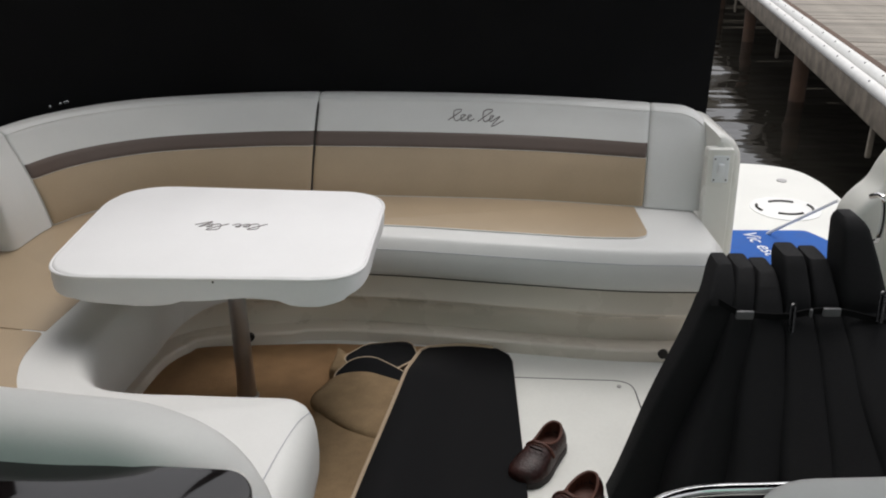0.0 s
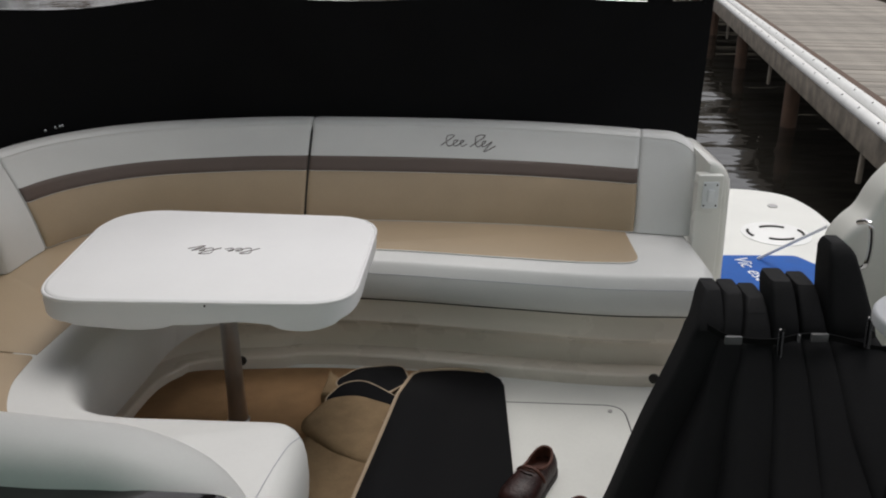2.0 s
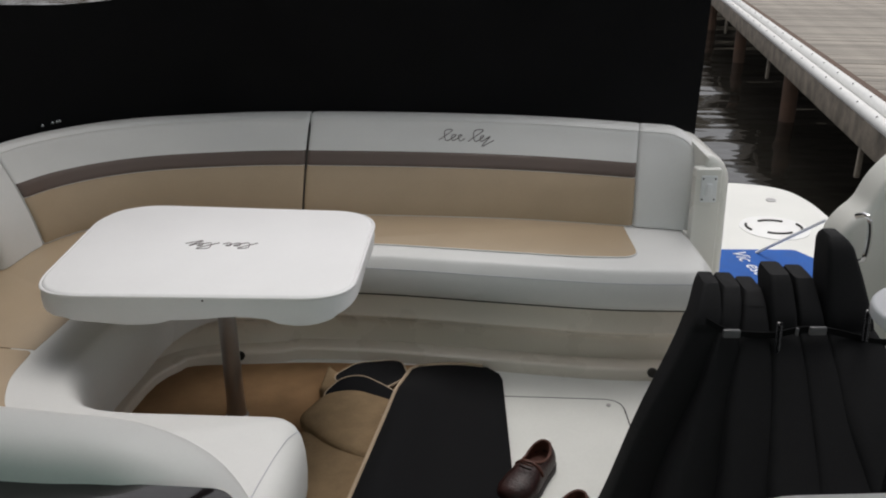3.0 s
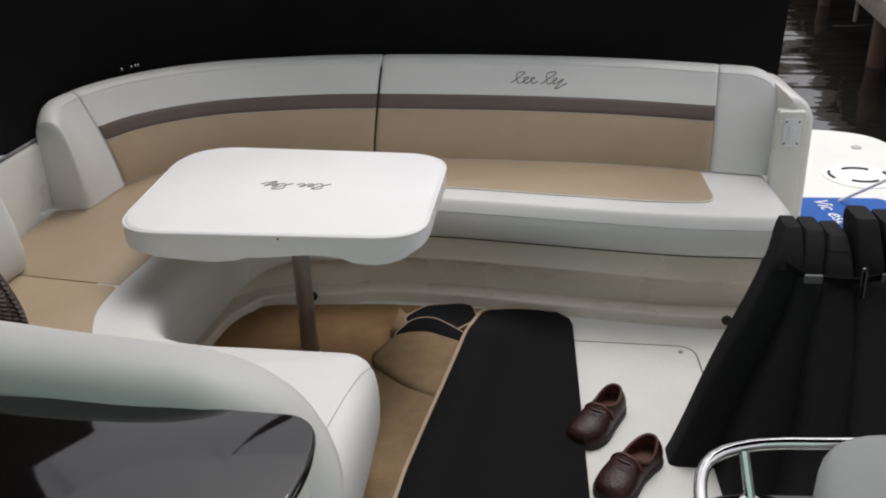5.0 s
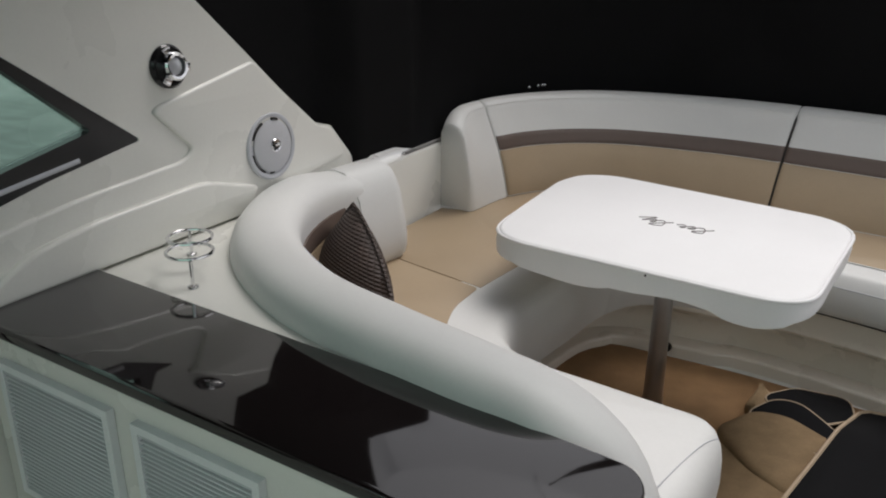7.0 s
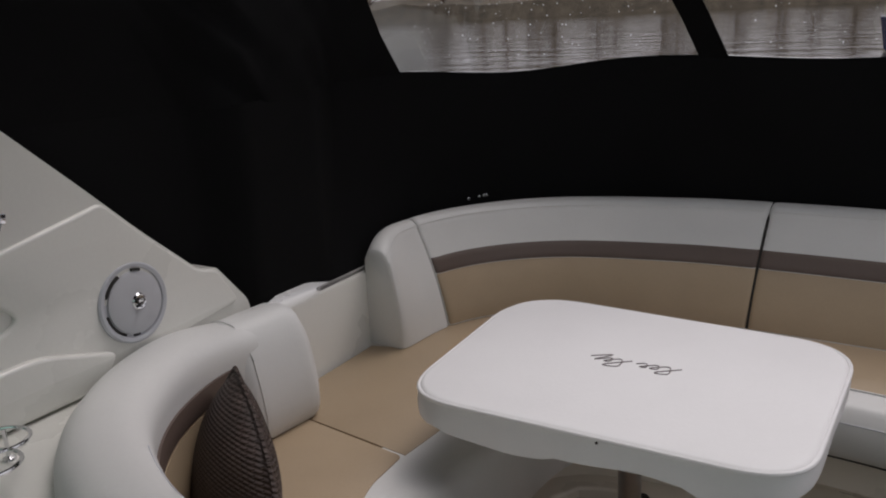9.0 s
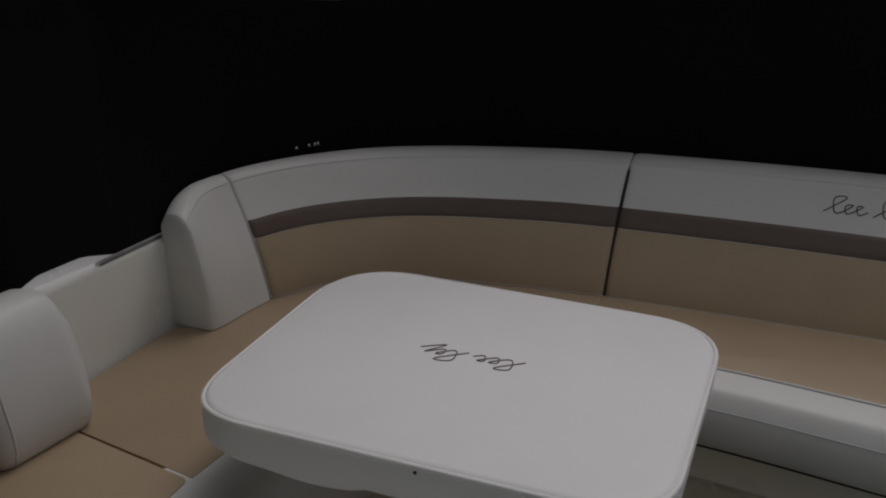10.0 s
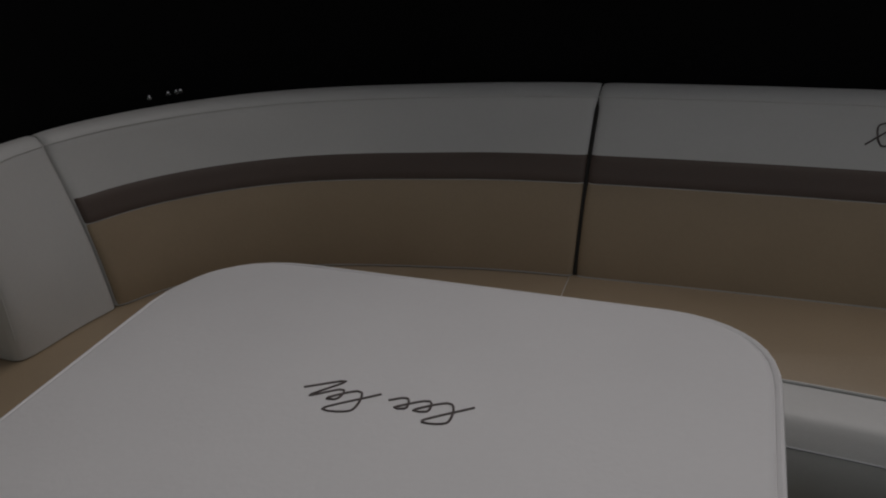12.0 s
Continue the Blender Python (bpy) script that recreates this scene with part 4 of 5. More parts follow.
for p in dense:
    drop = 0.058 + 0.006 * math.sin(p.x * 17) + 0.005 * math.sin(p.y * 23)
    if p.y < 2.2:
        if -0.95 < p.x < -0.66:
            drop += 0.020 * math.sin(math.pi * (p.x + 0.95) / 0.29)
        elif -0.37 < p.x < -0.18:
            drop += 0.008 * math.sin(math.pi * (p.x + 0.37) / 0.19)
        else:
            drop -= 0.006
    q = cen + (p - cen) * (0.998 + 0.004 * math.sin(p.x * 31)) + Vector((0, -0.014 if p.y < 2.2 else 0))
    hi.append((p.x, p.y, 0.642))
    lo.append((q.x, q.y, 0.642 - drop))
mid = [((a[0] + b[0]) / 2 + (a[0] - cen.x) * 0.006, (a[1] + b[1]) / 2 + (a[1] - cen.y) * 0.006, (a[2] + b[2]) / 2) for a, b in zip(hi, lo)]
part("skirt", sheet([hi + hi[:1], mid + mid[:1], lo + lo[:1]], 0.003), COVER_VINYL, cover)
bm = bmesh.new()
for stroke in scrawl(0.235, 0.062):
    tube([(-0.604 - a, 2.44 - b, 0.6545) for a, b in stroke], 0.0017, 5, bm=bm)
part("stitched_mark", bm, THREAD, cover, "dark stitched flourish")
part("grommet", lathe([(0.0035, 0), (0.003, 0.002), (0, 0.002)], (0, -1, 0.6), (-0.553, 2.032, 0.646), 10), SHADOW_GAP, cover)

# ---- stern post ----
post = thing("stern_post", (1.2, 3.2, 0.0), "white fibreglass post with a switch plate at the bench end", "post")
part("body", front_plate(rounded([(1.155, 0.0), (1.285, 0.0), (1.264, 0.690), (1.232, 0.745), (1.19, 0.768), (1.155, 0.772)], [0, 0, 0.04, 0.04, 0.04, 0]), 3.13, 3.52, 0.03, 5), GELCOAT, post)
part("front_panel", front_plate(rounded([(1.125, 0.02), (1.235, 0.02), (1.222, 0.722), (1.118, 0.722)], [0, 0, 0.012, 0.012]), 3.10, 3.15, 0.006), GELCOAT, post, "flat front panel")
plate = part("switch_plate", front_plate(rounded([(1.142, 0.585), (1.206, 0.585), (1.203, 0.695), (1.139, 0.695)], 0.006), 3.094, 3.101, 0.002), VENT_WHITE, post, "pale plastic switch plate")
part("rocker", box(1.160, 1.184, 3.083, 3.096, 0.615, 0.665, 0.004), VENT_WHITE, plate)
for x, z in ((1.149, 0.597), (1.197, 0.597), (1.147, 0.683), (1.195, 0.683)):
    part("screw", lathe([(0.004, 0), (0.003, 0.002), (0, 0.002)], (0, -1, 0), (x, 3.094, z), 8), SHADOW_GAP, plate)

# stern deck fitting, mat, gate and strut
ring = thing("deck_plate", (1.97, 4.38, 0.0), "white deck plate with dark slots on the swim platform", "deck fitting")
part("disc", lathe([(0.19, 0.0), (0.19, 0.004), (0.185, 0.006), (0.0, 0.006)], (0, 0, 1), (1.97, 4.37, 0.0), 40), DECK, ring)
for a0, a1, r in ((0.9, 2.1, 0.12), (4.1, 5.3, 0.12), (2.75, 3.5, 0.155), (-0.3, 0.35, 0.15)):
    part("slot", tube([(1.97 + r * math.cos(a), 4.37 + 0.9 * r * math.sin(a), 0.007) for a in np.linspace(a0, a1, 10)], 0.008, 6), SHADOW_GAP, ring)
part("socket", lathe([(0.03, 0), (0.03, 0.006), (0.015, 0.007)], (0, 0, 1), (2.12, 4.86, 0.0), 16), BRUSHED, ring)
bmat = thing("boarding_mat", (1.7, 3.85, 0.0), "blue boarding mat with white lettering", "mat")
part("mat_body", slab(rounded([(1.30, 3.45), (1.95, 3.45), (2.02, 3.88), (1.95, 4.02), (1.32, 4.02)], 0.03), 0.0, 0.012, 0.004), BLUE_MAT, bmat)
along = 0.0
for word in ("Vic", "est"):
    cur = bpy.data.curves.new("lettering", "FONT")
    cur.body, cur.size, cur.extrude, cur.shear = word, 0.108, 0.001, 0.2
    txt = new("lettering", cur)
    tme = bpy.data.meshes.new_from_object(txt.evaluated_get(bpy.context.evaluated_depsgraph_get()))
    bpy.data.objects.remove(txt)
    tme.materials.clear()
    tme.materials.append(WHITE_PAINT)
    lett = new("lettering", tme)
    lett.parent = bmat
    lett.matrix_parent_inverse = bmat.matrix_basis.inverted()
    lett.matrix_basis = pose(1.605, 3.985, 0.0135, 0, 0, -84) @ Matrix.Translation((along, 0, 0))
    along += max(v.co.x for v in tme.vertices) + 0.035
gate = thing("stern_quarter", (1.8, 2.75, 0.0), "white fibreglass stern quarter beside the walkthrough", "hull side")
part("panel", front_plate(rounded([(1.44, 0.0), (1.415, 0.66), (1.45, 0.72), (1.50, 0.765), (1.53, 0.85), (1.60, 0.94), (1.80, 1.02), (2.1, 1.04), (2.1, 0.0)], [0, 0.05, 0.04, 0.03, 0.06, 0.08, 0.1, 0, 0]), 2.58, 2.72, 0.03, 4), GELCOAT, gate)
gate.matrix_basis = Matrix.Translation((1.86, 2.75, -0.03))
part("handle", tube(spline([(1.515, 2.575, 0.715), (1.53, 2.53, 0.73), (1.545, 2.525, 0.66), (1.542, 2.53, 0.575), (1.525, 2.575, 0.555)], 16), 0.009, 8), CHROME, gate, "curved chrome grab handle")
part("latch", lathe([(0.018, 0), (0.016, 0.008), (0.0, 0.010)], (0, -1, 0), (1.50, 2.578, 0.565), 16), CHROME, gate)
strut = tagged(part("gate_strut", tube([(1.735, 3.97, 0.012), (1.93, 3.68, 0.30)], 0.008, 8), FENDER, None), "thin white strut rising from the swim platform", "strut")

# ---- loose things on the sole ----
carpet = tagged(part("floor_carpet", slab(rounded([(-1.04, 1.80), (-0.30, 1.62), (0.30, 1.5), (0.30, 2.765), (-0.40, 2.80), (-0.95, 2.76), (-1.06, 2.5)], [0.05, 0, 0, 0.03, 0.1, 0.15, 0.1]), 0.0, 0.014, 0.004), CARPET, None), "tan cut-pile cockpit carpet lying on the sole", "carpet")

runner = thing("folded_carpet_runner", (0.1, 2.1, 0.014), "carpet runner turned upside down showing its black backing", "carpet")


def rumple(x, y):
    return 0.018 + 0.085 * math.exp(-((x + 0.02 + 0.12 * (2.4 - y)) / 0.13) ** 2) * max(0.0, min(1, (2.75 - y) / 0.3)) + 0.003 * math.sin(9 * x + 5 * y)


rows = 40
left, right = [], []
for k in range(rows + 1):
    y = 0.9 + (2.74 - 0.9) * k / rows
    xl = np.interp(y, [0.9, 1.7, 2.35, 2.70, 2.74], [-0.24, -0.165, -0.06, -0.005, 0.02])
    xr = np.interp(y, [0.9, 2.66, 2.72, 2.74], [0.35, 0.345, 0.325, 0.29])
    left.append(xl)
    right.append(xr)
grid = [[Vector((left[k] + (right[k] - left[k]) * j / 16, 0.9 + (2.74 - 0.9) * k / rows + 0.025 * max(0, (k - 34) / 6) * math.sin(math.pi * j / 16 * 0.9), 0)) for j in range(17)] for k in range(rows + 1)]
for r in grid:
    for v in r:
        v.z = rumple(v.x, v.y) + 0.008
part("backing", sheet(grid, 0.008), MAT_BLACK, runner, "black rubber backing")
rim = [r[0] for r in grid[4:]] + grid[-1][1:-1]
part("binding", tube(rim, 0.007, 6), PIPING, runner, "tan edge binding")


bunch = thing("bunched_carpet", (-0.2, 2.2, 0.014), "tan carpet end bunched and folded over itself", "carpet")


def soft_fold(poly, z, h, corner, slope, name, crown=1.0):
    """A doubled piece of carpet with a crowned top; slope: the rise of its bed along x and y."""
    bm = slab_t(rounded(poly, corner, 6), 0, 0, profile=[(0.010 * crown, 0.0), (0.001, 0.3 * h), (0.0, 0.5 * h), (0.003 * crown, 0.72 * h), (0.012 * crown, 0.9 * h), (0.024 * crown, h), (0.042 * crown, 1.05 * h)])
    for v in bm.verts:
        x, y = v.co.x - poly[0][0], v.co.y - poly[0][1]
        v.co.z += max(0.014, z + slope[0] * x + slope[1] * y) + 0.006 * (v.co.z / h) * noise.noise(Vector((x * 9, y * 9, 4 * z)))
    return part(name, bm, FOLD_CARPET, bunch, sharp=70)


soft_fold([(-0.375, 2.30), (-0.29, 2.47), (-0.19, 2.49), (-0.02, 2.40), (-0.04, 2.12), (-0.11, 2.07), (-0.235, 2.150)], 0.045, 0.046, [0.05, 0.05, 0.06, 0.05, 0.05, 0.04, 0.05], (0.0, 0.0), "upper_fold")
soft_fold([(-0.365, 2.27), (-0.20, 2.30), (-0.05, 2.20), (-0.10, 1.55), (-0.30, 1.48), (-0.325, 1.75)], 0.014, 0.046, [0.05, 0.04, 0.03, 0.02, 0.02, 0.05], (0.06, 0.0), "lower_fold")
soft_fold([(-0.335, 2.52), (-0.315, 2.665), (-0.25, 2.60), (-0.22, 2.50)], 0.014, 0.045, 0.02, (0.0, 0.15), "rear_fold", 0.4)


def flap(poly, z, name, parent):
    line = rounded(poly, 0.035, 4)
    lift = lambda x, y: z + 0.012 * math.sin(14 * x + 9 * y)
    bm = slab_t(line, 0, 0.007, 0.002, 1)
    for v in bm.verts:
        v.co.z += lift(v.co.x, v.co.y)
    part(name, bm, MAT_BLACK, parent, "black turned-over backing")
    part("binding", tube([(x, y, lift(x, y) + 0.004) for x, y in line], 0.004, 6, closed=True), PIPING, parent, "tan edge binding")


flap([(-0.29, 2.58), (-0.20, 2.69), (-0.09, 2.745), (-0.04, 2.73), (-0.01, 2.63), (-0.09, 2.50), (-0.20, 2.48)], 0.062, "rear_flap", bunch)
flap([(-0.31, 2.46), (-0.25, 2.55), (-0.17, 2.56), (-0.08, 2.49), (-0.01, 2.42), (-0.04, 2.30), (-0.2, 2.32)], 0.078, "upper_flap", bunch)


# shoes
def shoe(at, turn, mirror):
    t = thing("boat_shoe", at, "worn oxblood leather slip-on boat shoe", "shoe", "pair of shoes")
    m = Matrix.Translation(at) @ Matrix.Rotation(radians(turn), 4, "Z") @ Matrix.Diagonal((1, mirror, 1, 1))
    L = 0.268
    F = [0.0, 0.02, 0.06, 0.14, 0.30, 0.45, 0.52, 0.60, 0.72, 0.85, 0.94, 0.985, 1.0]
    W = [0.020, 0.032, 0.041, 0.046, 0.046, 0.048, 0.051, 0.055, 0.059, 0.056, 0.044, 0.027, 0.008]
    Hh = [0.052, 0.060, 0.066, 0.066, 0.060, 0.060, 0.068, 0.066, 0.052, 0.044, 0.036, 0.026, 0.018]
    ox, oy, oa, ob_ = 0.078, 0.003, 0.068, 0.036

    def skin(f, a):
        w, h = np.interp(f, F, W), np.interp(f, F, Hh)
        return Vector((L * f, 0.010 * math.sin(math.pi * f) + w * math.cos(a), 0.018 + h * max(0.0, math.sin(a)) ** 0.7))

    rings = []
    for f in np.linspace(0.0, 1.0, 45):
        ring = []
        for a in np.linspace(0, math.pi, 33):
            v = skin(f, a)
            inside = ((v.x - ox) / oa) ** 2 + ((v.y - oy) / ob_) ** 2
            if inside < 1.0:
                v.z = min(v.z, 0.026 + 0.05 * max(0.0, (inside - 0.86) / 0.14))
            ring.append(v)
        rings.append(ring + [Vector((L * f, 0.010 * math.sin(math.pi * f), 0.014))])
    part("upper", upright(loft(rings), m), LEATHER, t, sharp=60)
    fs = np.linspace(0.0, 1.0, 22)
    sole_p = [(L * f * 1.01, 0.010 * math.sin(math.pi * f) + s * (float(np.interp(f, F, W)) + 0.004)) for s, seq in ((1, fs), (-1, fs[::-1])) for f in seq]
    part("sole", upright(slab_t(sole_p, 0.0, 0.020, 0.003), m), RUBBER, t, "dark rubber sole")
    rim_ = []
    for q in np.linspace(0, 2 * math.pi, 33)[:-1]:
        x, y = ox + oa * math.cos(q), oy + ob_ * math.sin(q)
        f = x / L
        w = float(np.interp(f, F, W))
        c = min(1.0, max(-1.0, (y - 0.010 * math.sin(math.pi * f)) / w))
        rim_.append(Vector((x, y, skin(f, math.acos(c)).z + 0.002)))
    part("collar", upright(tube(rim_, 0.0048, 8, closed=True), m), LINING, t, "tan leather collar")
    mid_ = Vector((ox, oy, 0.0))
    wall_in = [[mid_ + (Vector((v.x, v.y, 0)) - mid_) * s + Vector((0, 0, v.z * (1 - g) + 0.034 * g)) for v in rim_] for s, g in ((1.0, 0.0), (0.97, 0.35), (0.95, 0.8), (0.85, 1.0), (0.01, 1.0))]
    part("insole", upright(loft(wall_in, cap=False), m), LINING, t, "worn orange-tan lining and insole")
    part("vamp_band", upright(tube([skin(0.53, a) + Vector((0, 0, 0.001)) for a in np.linspace(0.35, 2.8, 13)], 0.006, 8), m), LINING, t, "stitched tan band")
    for sf, c in ((0.575, LINING), (0.62, LEATHER)):
        part("lace", upright(tube([skin(sf + 0.012 * math.sin(a * 5), a) + Vector((0, 0, 0.002)) for a in np.linspace(1.2, 2.0, 9)], 0.0022, 6), m), c, t)


shoe((0.462, 2.180, 0.004), 238, 1)
shoe((0.548, 1.925, 0.004), 234, -1)

# black folded canvas stack
stack = thing("folded_canvas_cover", (1.0, 2.0, 0.0), "stack of folded black canvas panels strapped together", "canvas cover")
# each panel: left, right and height at the top; left, right at the strap; left, right and front at the sole
PANELS = [(0.872, 0.922, 0.682, 0.815, 0.918, 0.585, 0.80, 1.88), (0.928, 0.986, 0.672, 0.905, 0.968, 0.70, 0.94, 1.66), (0.991, 1.049, 0.660, 0.965, 1.052, 0.82, 1.08, 1.52), (1.056, 1.122, 0.708, 1.052, 1.130, 0.96, 1.22, 1.44), (1.129, 1.188, 0.698, 1.130, 1.208, 1.10, 1.36, 1.40), (1.192, 1.270, 0.820, 1.195, 1.335, 1.24, 1.78, 1.37)]
for k, (tl, tr_, zt, sl, sr, fl, fr_, yf) in enumerate(PANELS):
    rings = []
    for z in list(np.linspace(0.0, 0.56, 18)) + [0.575, 0.59, 0.61, 0.64] + [zt - d for d in ((0.10, 0.06) if k == 5 else ())] + [zt - 0.03, zt - 0.014, zt - 0.005, zt]:
        if z < 0.575:
            g = z / 0.575
            xl, xr = fl + (sl - fl) * g, fr_ + (sr - fr_) * (g ** 0.8)
            y = yf + (1.998 - yf) * g ** 0.85
            dp = 0.20 - 0.125 * g
            fold_ = 0.014 * math.sin(z * 14 + k * 2.1) * (1 - g)
        else:
            g = (z - 0.575) / (zt - 0.575)
            xl, xr = sl + (tl - sl) * g, sr + (tr_ - sr) * g
            y, dp, fold_ = 1.998 + 0.085 * g, 0.075 - 0.015 * g, 0.0
        if k == 0:
            xl = 0.585 + (0.872 - 0.585) * z / zt
            y = max(y, 1.93 + 0.15 * z / zt - 0.05)
            dp = 0.05
        near_top = max(0.0, 1 - (zt - z) / 0.03)
        sc = 1 - (0.16 if k < 5 else 0.42) * near_top ** 2
        if k == 5 and z > 0.70:
            sc *= 1 - 0.18 * (z - 0.70) / 0.15
        y -= 0.006 * math.exp(-((z - 0.62) / 0.03) ** 2) - 0.006 * math.exp(-((z - 0.575) / 0.014) ** 2)
        c, w = (xl + xr) / 2 + fold_ + (0.012 * sc if k == 5 else 0), (xr - xl) / 2 * sc
        sag = 0.022 * (1 - z / zt) * noise.noise(Vector((k * 3.1, z * 5.0, 1.7)))
        c, y = c + sag, y + 0.7 * sag
        rings.append([Vector((c + w * math.copysign(abs(math.cos(a)) ** 0.3, math.cos(a)), y + dp + dp * sc * math.copysign(abs(math.sin(a)) ** 0.3, math.sin(a)), z)) for a in np.linspace(0, 2 * math.pi, 33)[:-1]])
    part("panel", loft(rings), COVER_BLACK, stack, sharp=36)
band = [(0.862, 1.995, 0.612), (0.91, 1.990, 0.585), (0.96, 1.987, 0.575), (1.05, 1.987, 0.571), (1.12, 1.986, 0.588), (1.20, 1.985, 0.587), (1.33, 1.982, 0.556), (1.40, 1.985, 0.55)]
strap = [[p + Vector((0, dy, dz)) for dy, dz in ((-0.003, -0.009), (-0.003, 0.009), (0.004, 0.009), (0.004, -0.009))] for p in spline(band, 26)]
part("strap", loft(strap), CANVAS, stack, "black webbing strap")
for x, z, w in ((0.932, 0.580, 0.024), (1.168, 0.590, 0.024), (1.112, 0.587, 0.004)):
    part("buckle", box(x - w, x + w, 1.972, 1.984, z - 0.013, z + 0.012, 0.0035), BUCKLE, stack, "grey plastic side-release buckle")
for x, y, z in ((1.058, 1.970, 0.615), (1.292, 1.968, 0.655)):
    part("zip_pull", tube([(x + 0.006 * f + 0.006 * math.cos(f * 66), y + 0.006 * math.sin(f * 66), z - 0.095 * f) for f in np.linspace(0, 1, 110)], 0.0042, 5), PLASTIC_DARK, stack, "coiled black pull cord")

# ---- helm side: counter, rail and seat back near the walk ----
helm = tagged(part("helm_counter", slab(rounded([(0.33, 0.2), (0.33, 0.72), (0.40, 0.82), (1.0, 0.84), (1.0, 0.2)], [0, 0.06, 0.09, 0, 0]), 0.80, 0.835, 0.008, 0.008), COUNTER, None), "glossy black counter cap beside the helm seat", "countertop")
setting("helm_base", slab(rounded([(0.36, 0.2), (0.36, 0.70), (0.42, 0.79), (1.0, 0.80), (1.0, 0.2)], [0, 0.05, 0.08, 0, 0]), 0.0, 0.80, 0.0), GELCOAT, "white moulded helm seat base", "cabinet")
rail = thing("grab_rail", (0.45, 0.8, 0.835), "bent chrome grab rail on the counter", "rail")
part("bar", tube(spline([(0.375, 0.56, 0.835), (0.372, 0.68, 0.895), (0.392, 0.79, 0.90), (0.455, 0.838, 0.90), (0.56, 0.85, 0.90), (0.72, 0.85, 0.90), (0.78, 0.85, 0.84)], 36), 0.0085, 10), CHROME, rail)
part("stanchion", tube([(0.452, 0.832, 0.898), (0.462, 0.80, 0.836)], 0.007, 8), CHROME, rail)
part("foot", lathe([(0.016, 0), (0.015, 0.004), (0.008, 0.009)], (0, 0, 1), (0.462, 0.80, 0.835), 14), CHROME, rail)
hs = thing("helm_chair", (0.75, 0.6, 0.835), "pale grey-green vinyl helm chair back", "chair")
part("backrest", slab(rounded([(0.50, 0.3), (0.505, 0.72), (0.57, 0.865), (0.95, 0.885), (0.95, 0.3)], [0.03, 0.08, 0.07, 0.05, 0.03]), 0.836, 0.915, 0.03, 0.0, 5), WHITE_VINYL, hs)
# corner of a glossy dark counter; the sky mirrored in it is its grey colour
tagged(part("helm_tray", slab(rounded([(1.0, 1.2), (0.985, 1.43), (1.08, 1.52), (1.35, 1.52), (1.35, 1.2)], 0.06), 0.915, 0.945, 0.008, 0.008), PLASTIC_GREY, None), "rounded glossy counter corner, its sky reflection put in as pale grey", "tray")
setting("helm_tray_base", box(1.08, 1.34, 1.24, 1.40, 0.0, 0.915, 0.02), PLASTIC_DARK, "dark pedestal under the pale counter corner", "pedestal")

# ---- canvas enclosure ----
CPATH = [(-1.80, 0.2), (-1.80, 1.4), (-1.80, 2.6), (-1.74, 3.1), (-1.56, 3.48), (-1.22, 3.70), (-0.8, 3.75), (0.2, 3.75), (1.28, 3.75)]
CN = 240
cline = spline([(x, y, 0) for x, y in CPATH], CN)


def c_of(x, y):
    return min(range(CN), key=lambda k: (cline[k] - Vector((x, y, 0))).length) / (CN - 1)


def cpos(u, z):
    k = min(max(u, 0), 1) * (CN - 1)
    i = min(CN - 2, int(k))
    p = cline[i].lerp(cline[i + 1], k - i)
    n = -out_dir(i, cline)
    f = max(0.0, z - 0.75)
    inward = 0.05 * f + 0.95 * max(0, min(z, 1.65) - 1.35) ** 1.35 + 0.45 * max(0, z - 1.65)
    inward *= 0.2 + 0.8 * min(1, max(0, (p.y - 2.4) / 0.9))
    if p.x < 0:  # along the gunwale the lower edge is snapped further in
        start = min(1.0, max(0.0, (p.y - 2.16) / 0.1))
        low_in = min(1.0, max(0.0, (3.12 - p.y) / 0.3)) * max(0.0, 1 - (z - 0.70) / 0.45) ** 2
        high_in = min(1.0, max(0.0, (2.78 - p.y) / 0.2)) * max(0.0, min(1.0, (1.9 - z) / 0.4))
        inward += 0.105 * start * max(low_in, high_in)
    ripple = 0.006 * math.sin(u * 60) * math.sin(z * 3 + u * 9)
    return p + n * (inward + ripple) + Vector((0, 0, z))


def wbot(u):
    return 1.339 + 0.012 * math.sin(u * 30 + 1.0) - 0.018 * math.exp(-((u - c_of(-1.45, 3.57)) / 0.05) ** 2)


UW = [(c_of(-1.735, 3.11), c_of(-0.79, 3.75)), (c_of(-0.69, 3.75), c_of(0.99, 3.75)), (c_of(1.10, 3.75), c_of(1.235, 3.75))]
WT = 2.5
curtain = tagged(new("canvas_enclosure"), "black canvas cockpit enclosure with clear vinyl windows", "canvas")


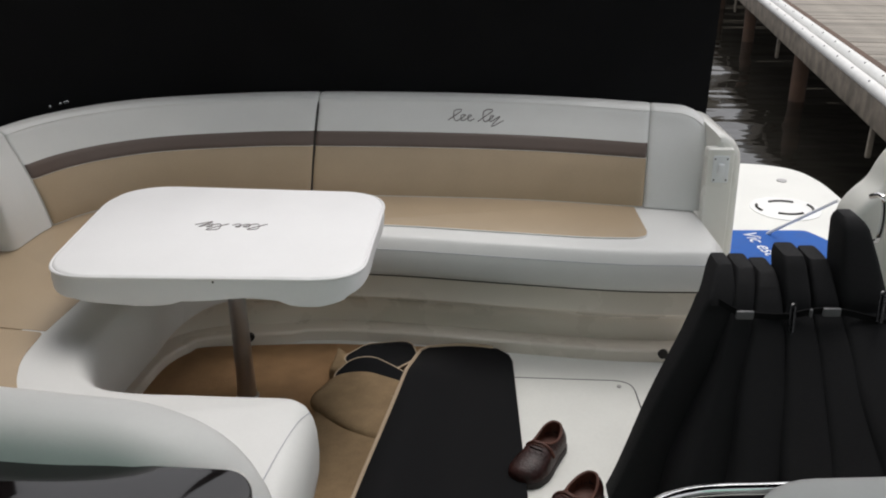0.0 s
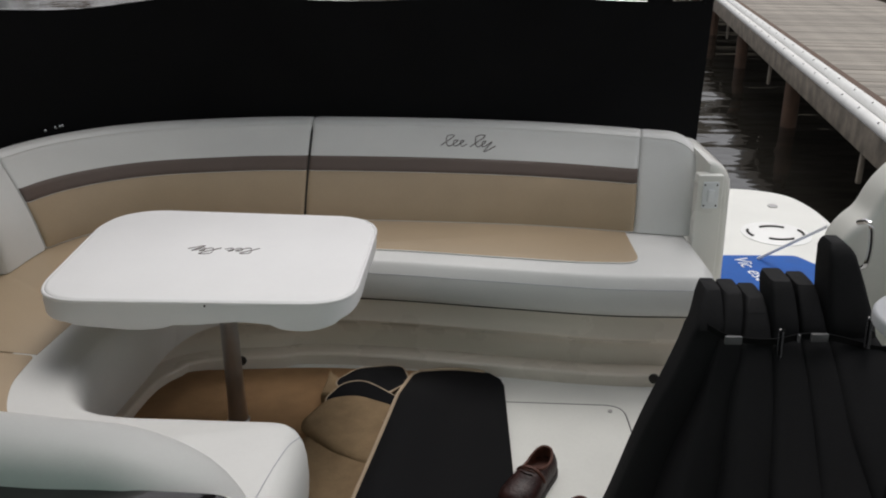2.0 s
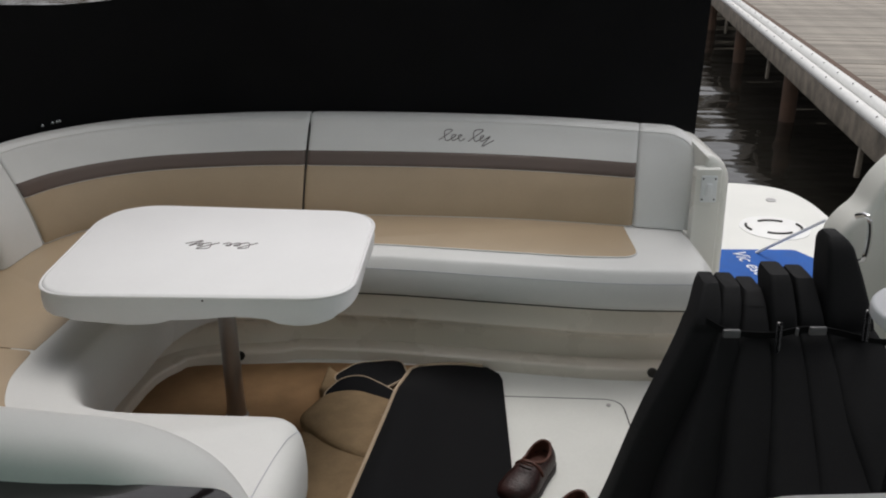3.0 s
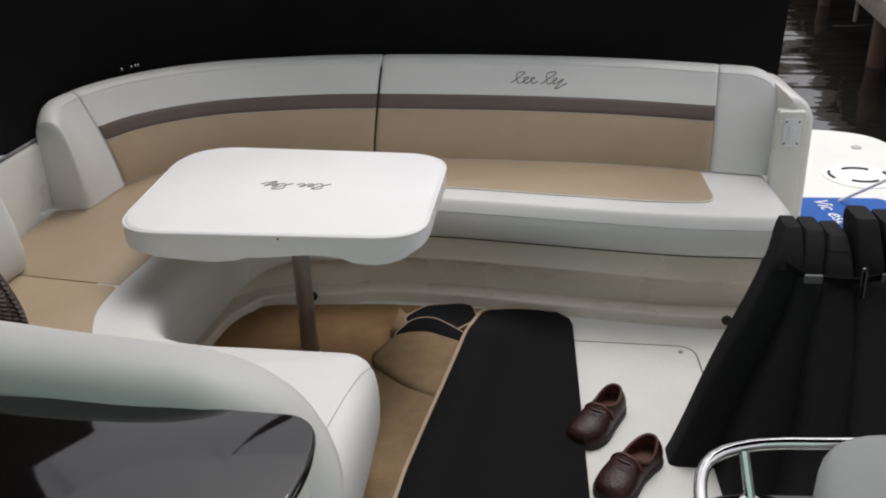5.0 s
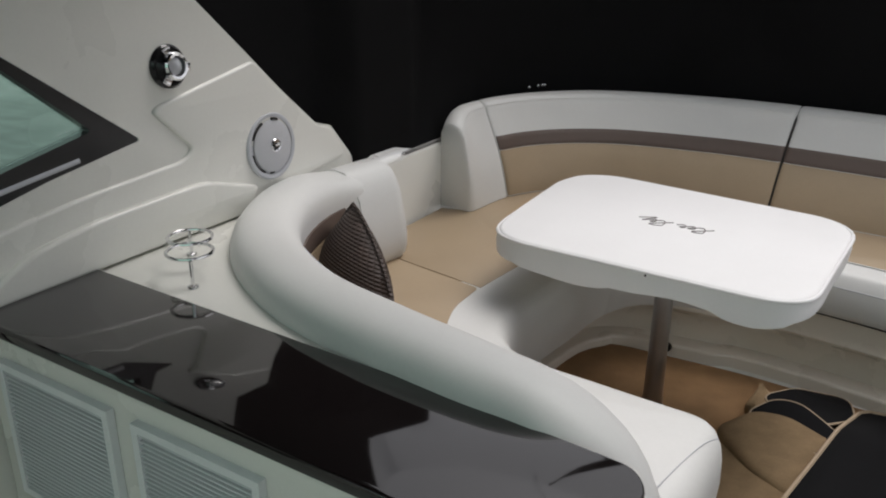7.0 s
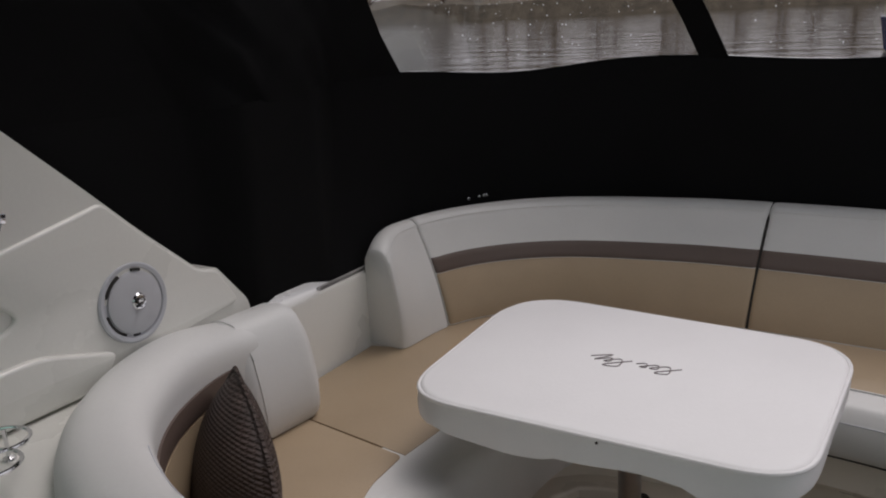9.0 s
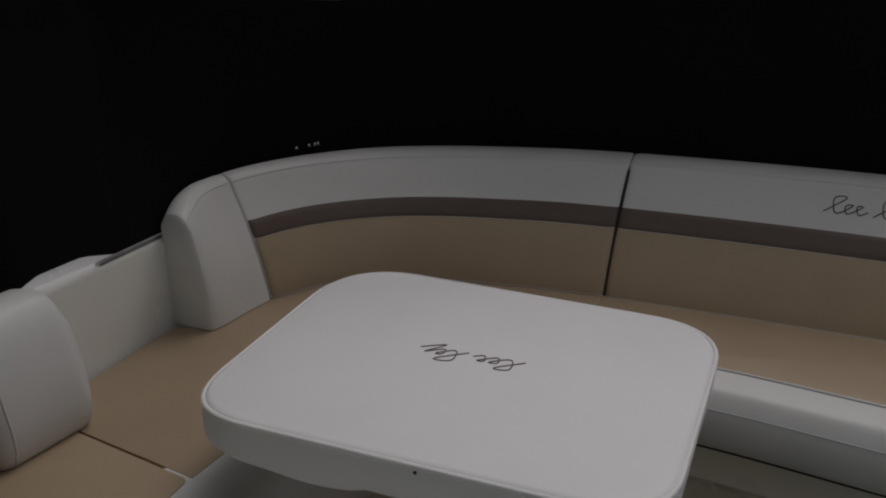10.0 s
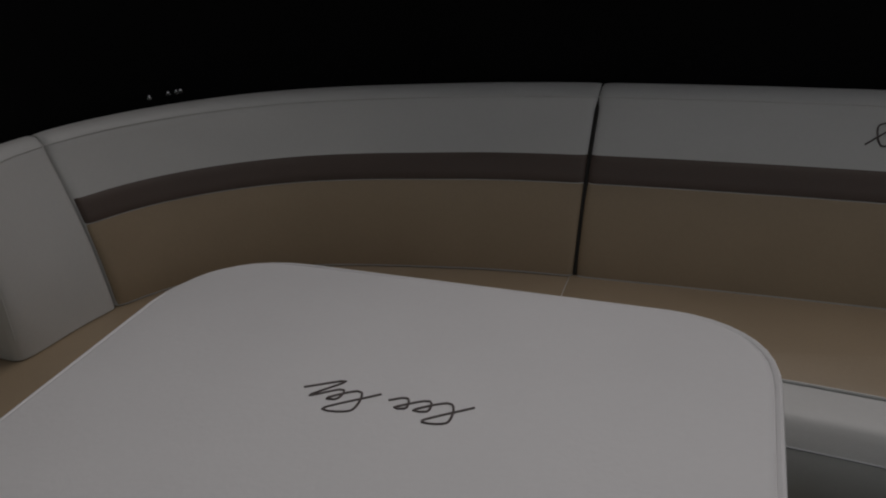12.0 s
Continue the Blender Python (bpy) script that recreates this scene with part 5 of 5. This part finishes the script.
def panel(name, u0, u1, z0, z1, n, m_, mat_, thick, label=""):
    """u0, u1: functions of z; z0, z1: functions of u."""
    rows_ = []
    for j in range(m_ + 1):
        row = []
        for i in range(n + 1):
            f, g = i / n, j / m_
            u = u0(1.4) * (1 - f) + u1(1.4) * f
            z = z0(u) * (1 - g) + z1(u) * g
            u = u0(z) * (1 - f) + u1(z) * f
            row.append(cpos(u, z))
        rows_.append(row)
    return part(name, sheet(rows_, thick), mat_, curtain, label, sharp=60)


def fix(v):
    return lambda _: v


slant = lambda z: UW[0][0] - 0.15 * (z - 1.335)


def tip(v):
    return lambda z: v - 0.06 * (z - 1.335)


low = lambda u: wbot(u) - 0.012
u_bow = lambda z: c_of(-1.80, 1.45 - 1.15 * max(0.0, z - 1.38))
panel("lower_panel", fix(c_of(-1.80, 1.40)), fix(1.0), lambda u: 0.7015 + 0.032 * min(1.0, max(0.0, 1.6 - 1.6 * abs(cpos(u, 1).y - 2.40) / 0.19)), wbot, 190, 8, CANVAS, 0.004, "black canvas lower panel")
panel("side_panel", u_bow, slant, low, fix(WT), 60, 8, CANVAS, 0.004, "black canvas side panel")
panel("post_panel", tip(UW[0][1]), tip(UW[1][0]), low, fix(WT), 4, 8, CANVAS, 0.004, "black canvas strip between windows")
panel("post_panel", tip(UW[1][1]), tip(UW[2][0]), low, fix(WT), 4, 8, CANVAS, 0.004, "black canvas strip between windows")
panel("post_panel", tip(UW[2][1]), fix(1.0), low, fix(WT), 4, 8, CANVAS, 0.004, "black canvas strip at the free edge")
for k, (a, b) in enumerate(UW):
    w = panel("clear_window", slant if k == 0 else tip(a), tip(b), wbot, fix(WT), 24, 8, CLEAR_VINYL, 0.002, "clear vinyl window with rain drops")
    w.visible_shadow = False
bm = bmesh.new()
rd = random.Random(11)
for k in range(420):
    a, b = UW[0] if k < 260 else UW[1]
    if k >= 260:
        b = a + (b - a) * 0.7
    u = a + (b - a) * rd.random()
    p = cpos(u, rd.uniform(1.36, 1.75)) + Vector((0, -0.004, 0))
    r = rd.choice((0.0012, 0.0016, 0.0016, 0.0022, 0.003))
    bmesh.ops.create_icosphere(bm, subdivisions=1, radius=r, matrix=Matrix.Translation(p))
drops = tagged(part("rain_drops", bm, DROP, None), "rain drops clinging to the clear vinyl windows", "rain drops", kind="stuff")
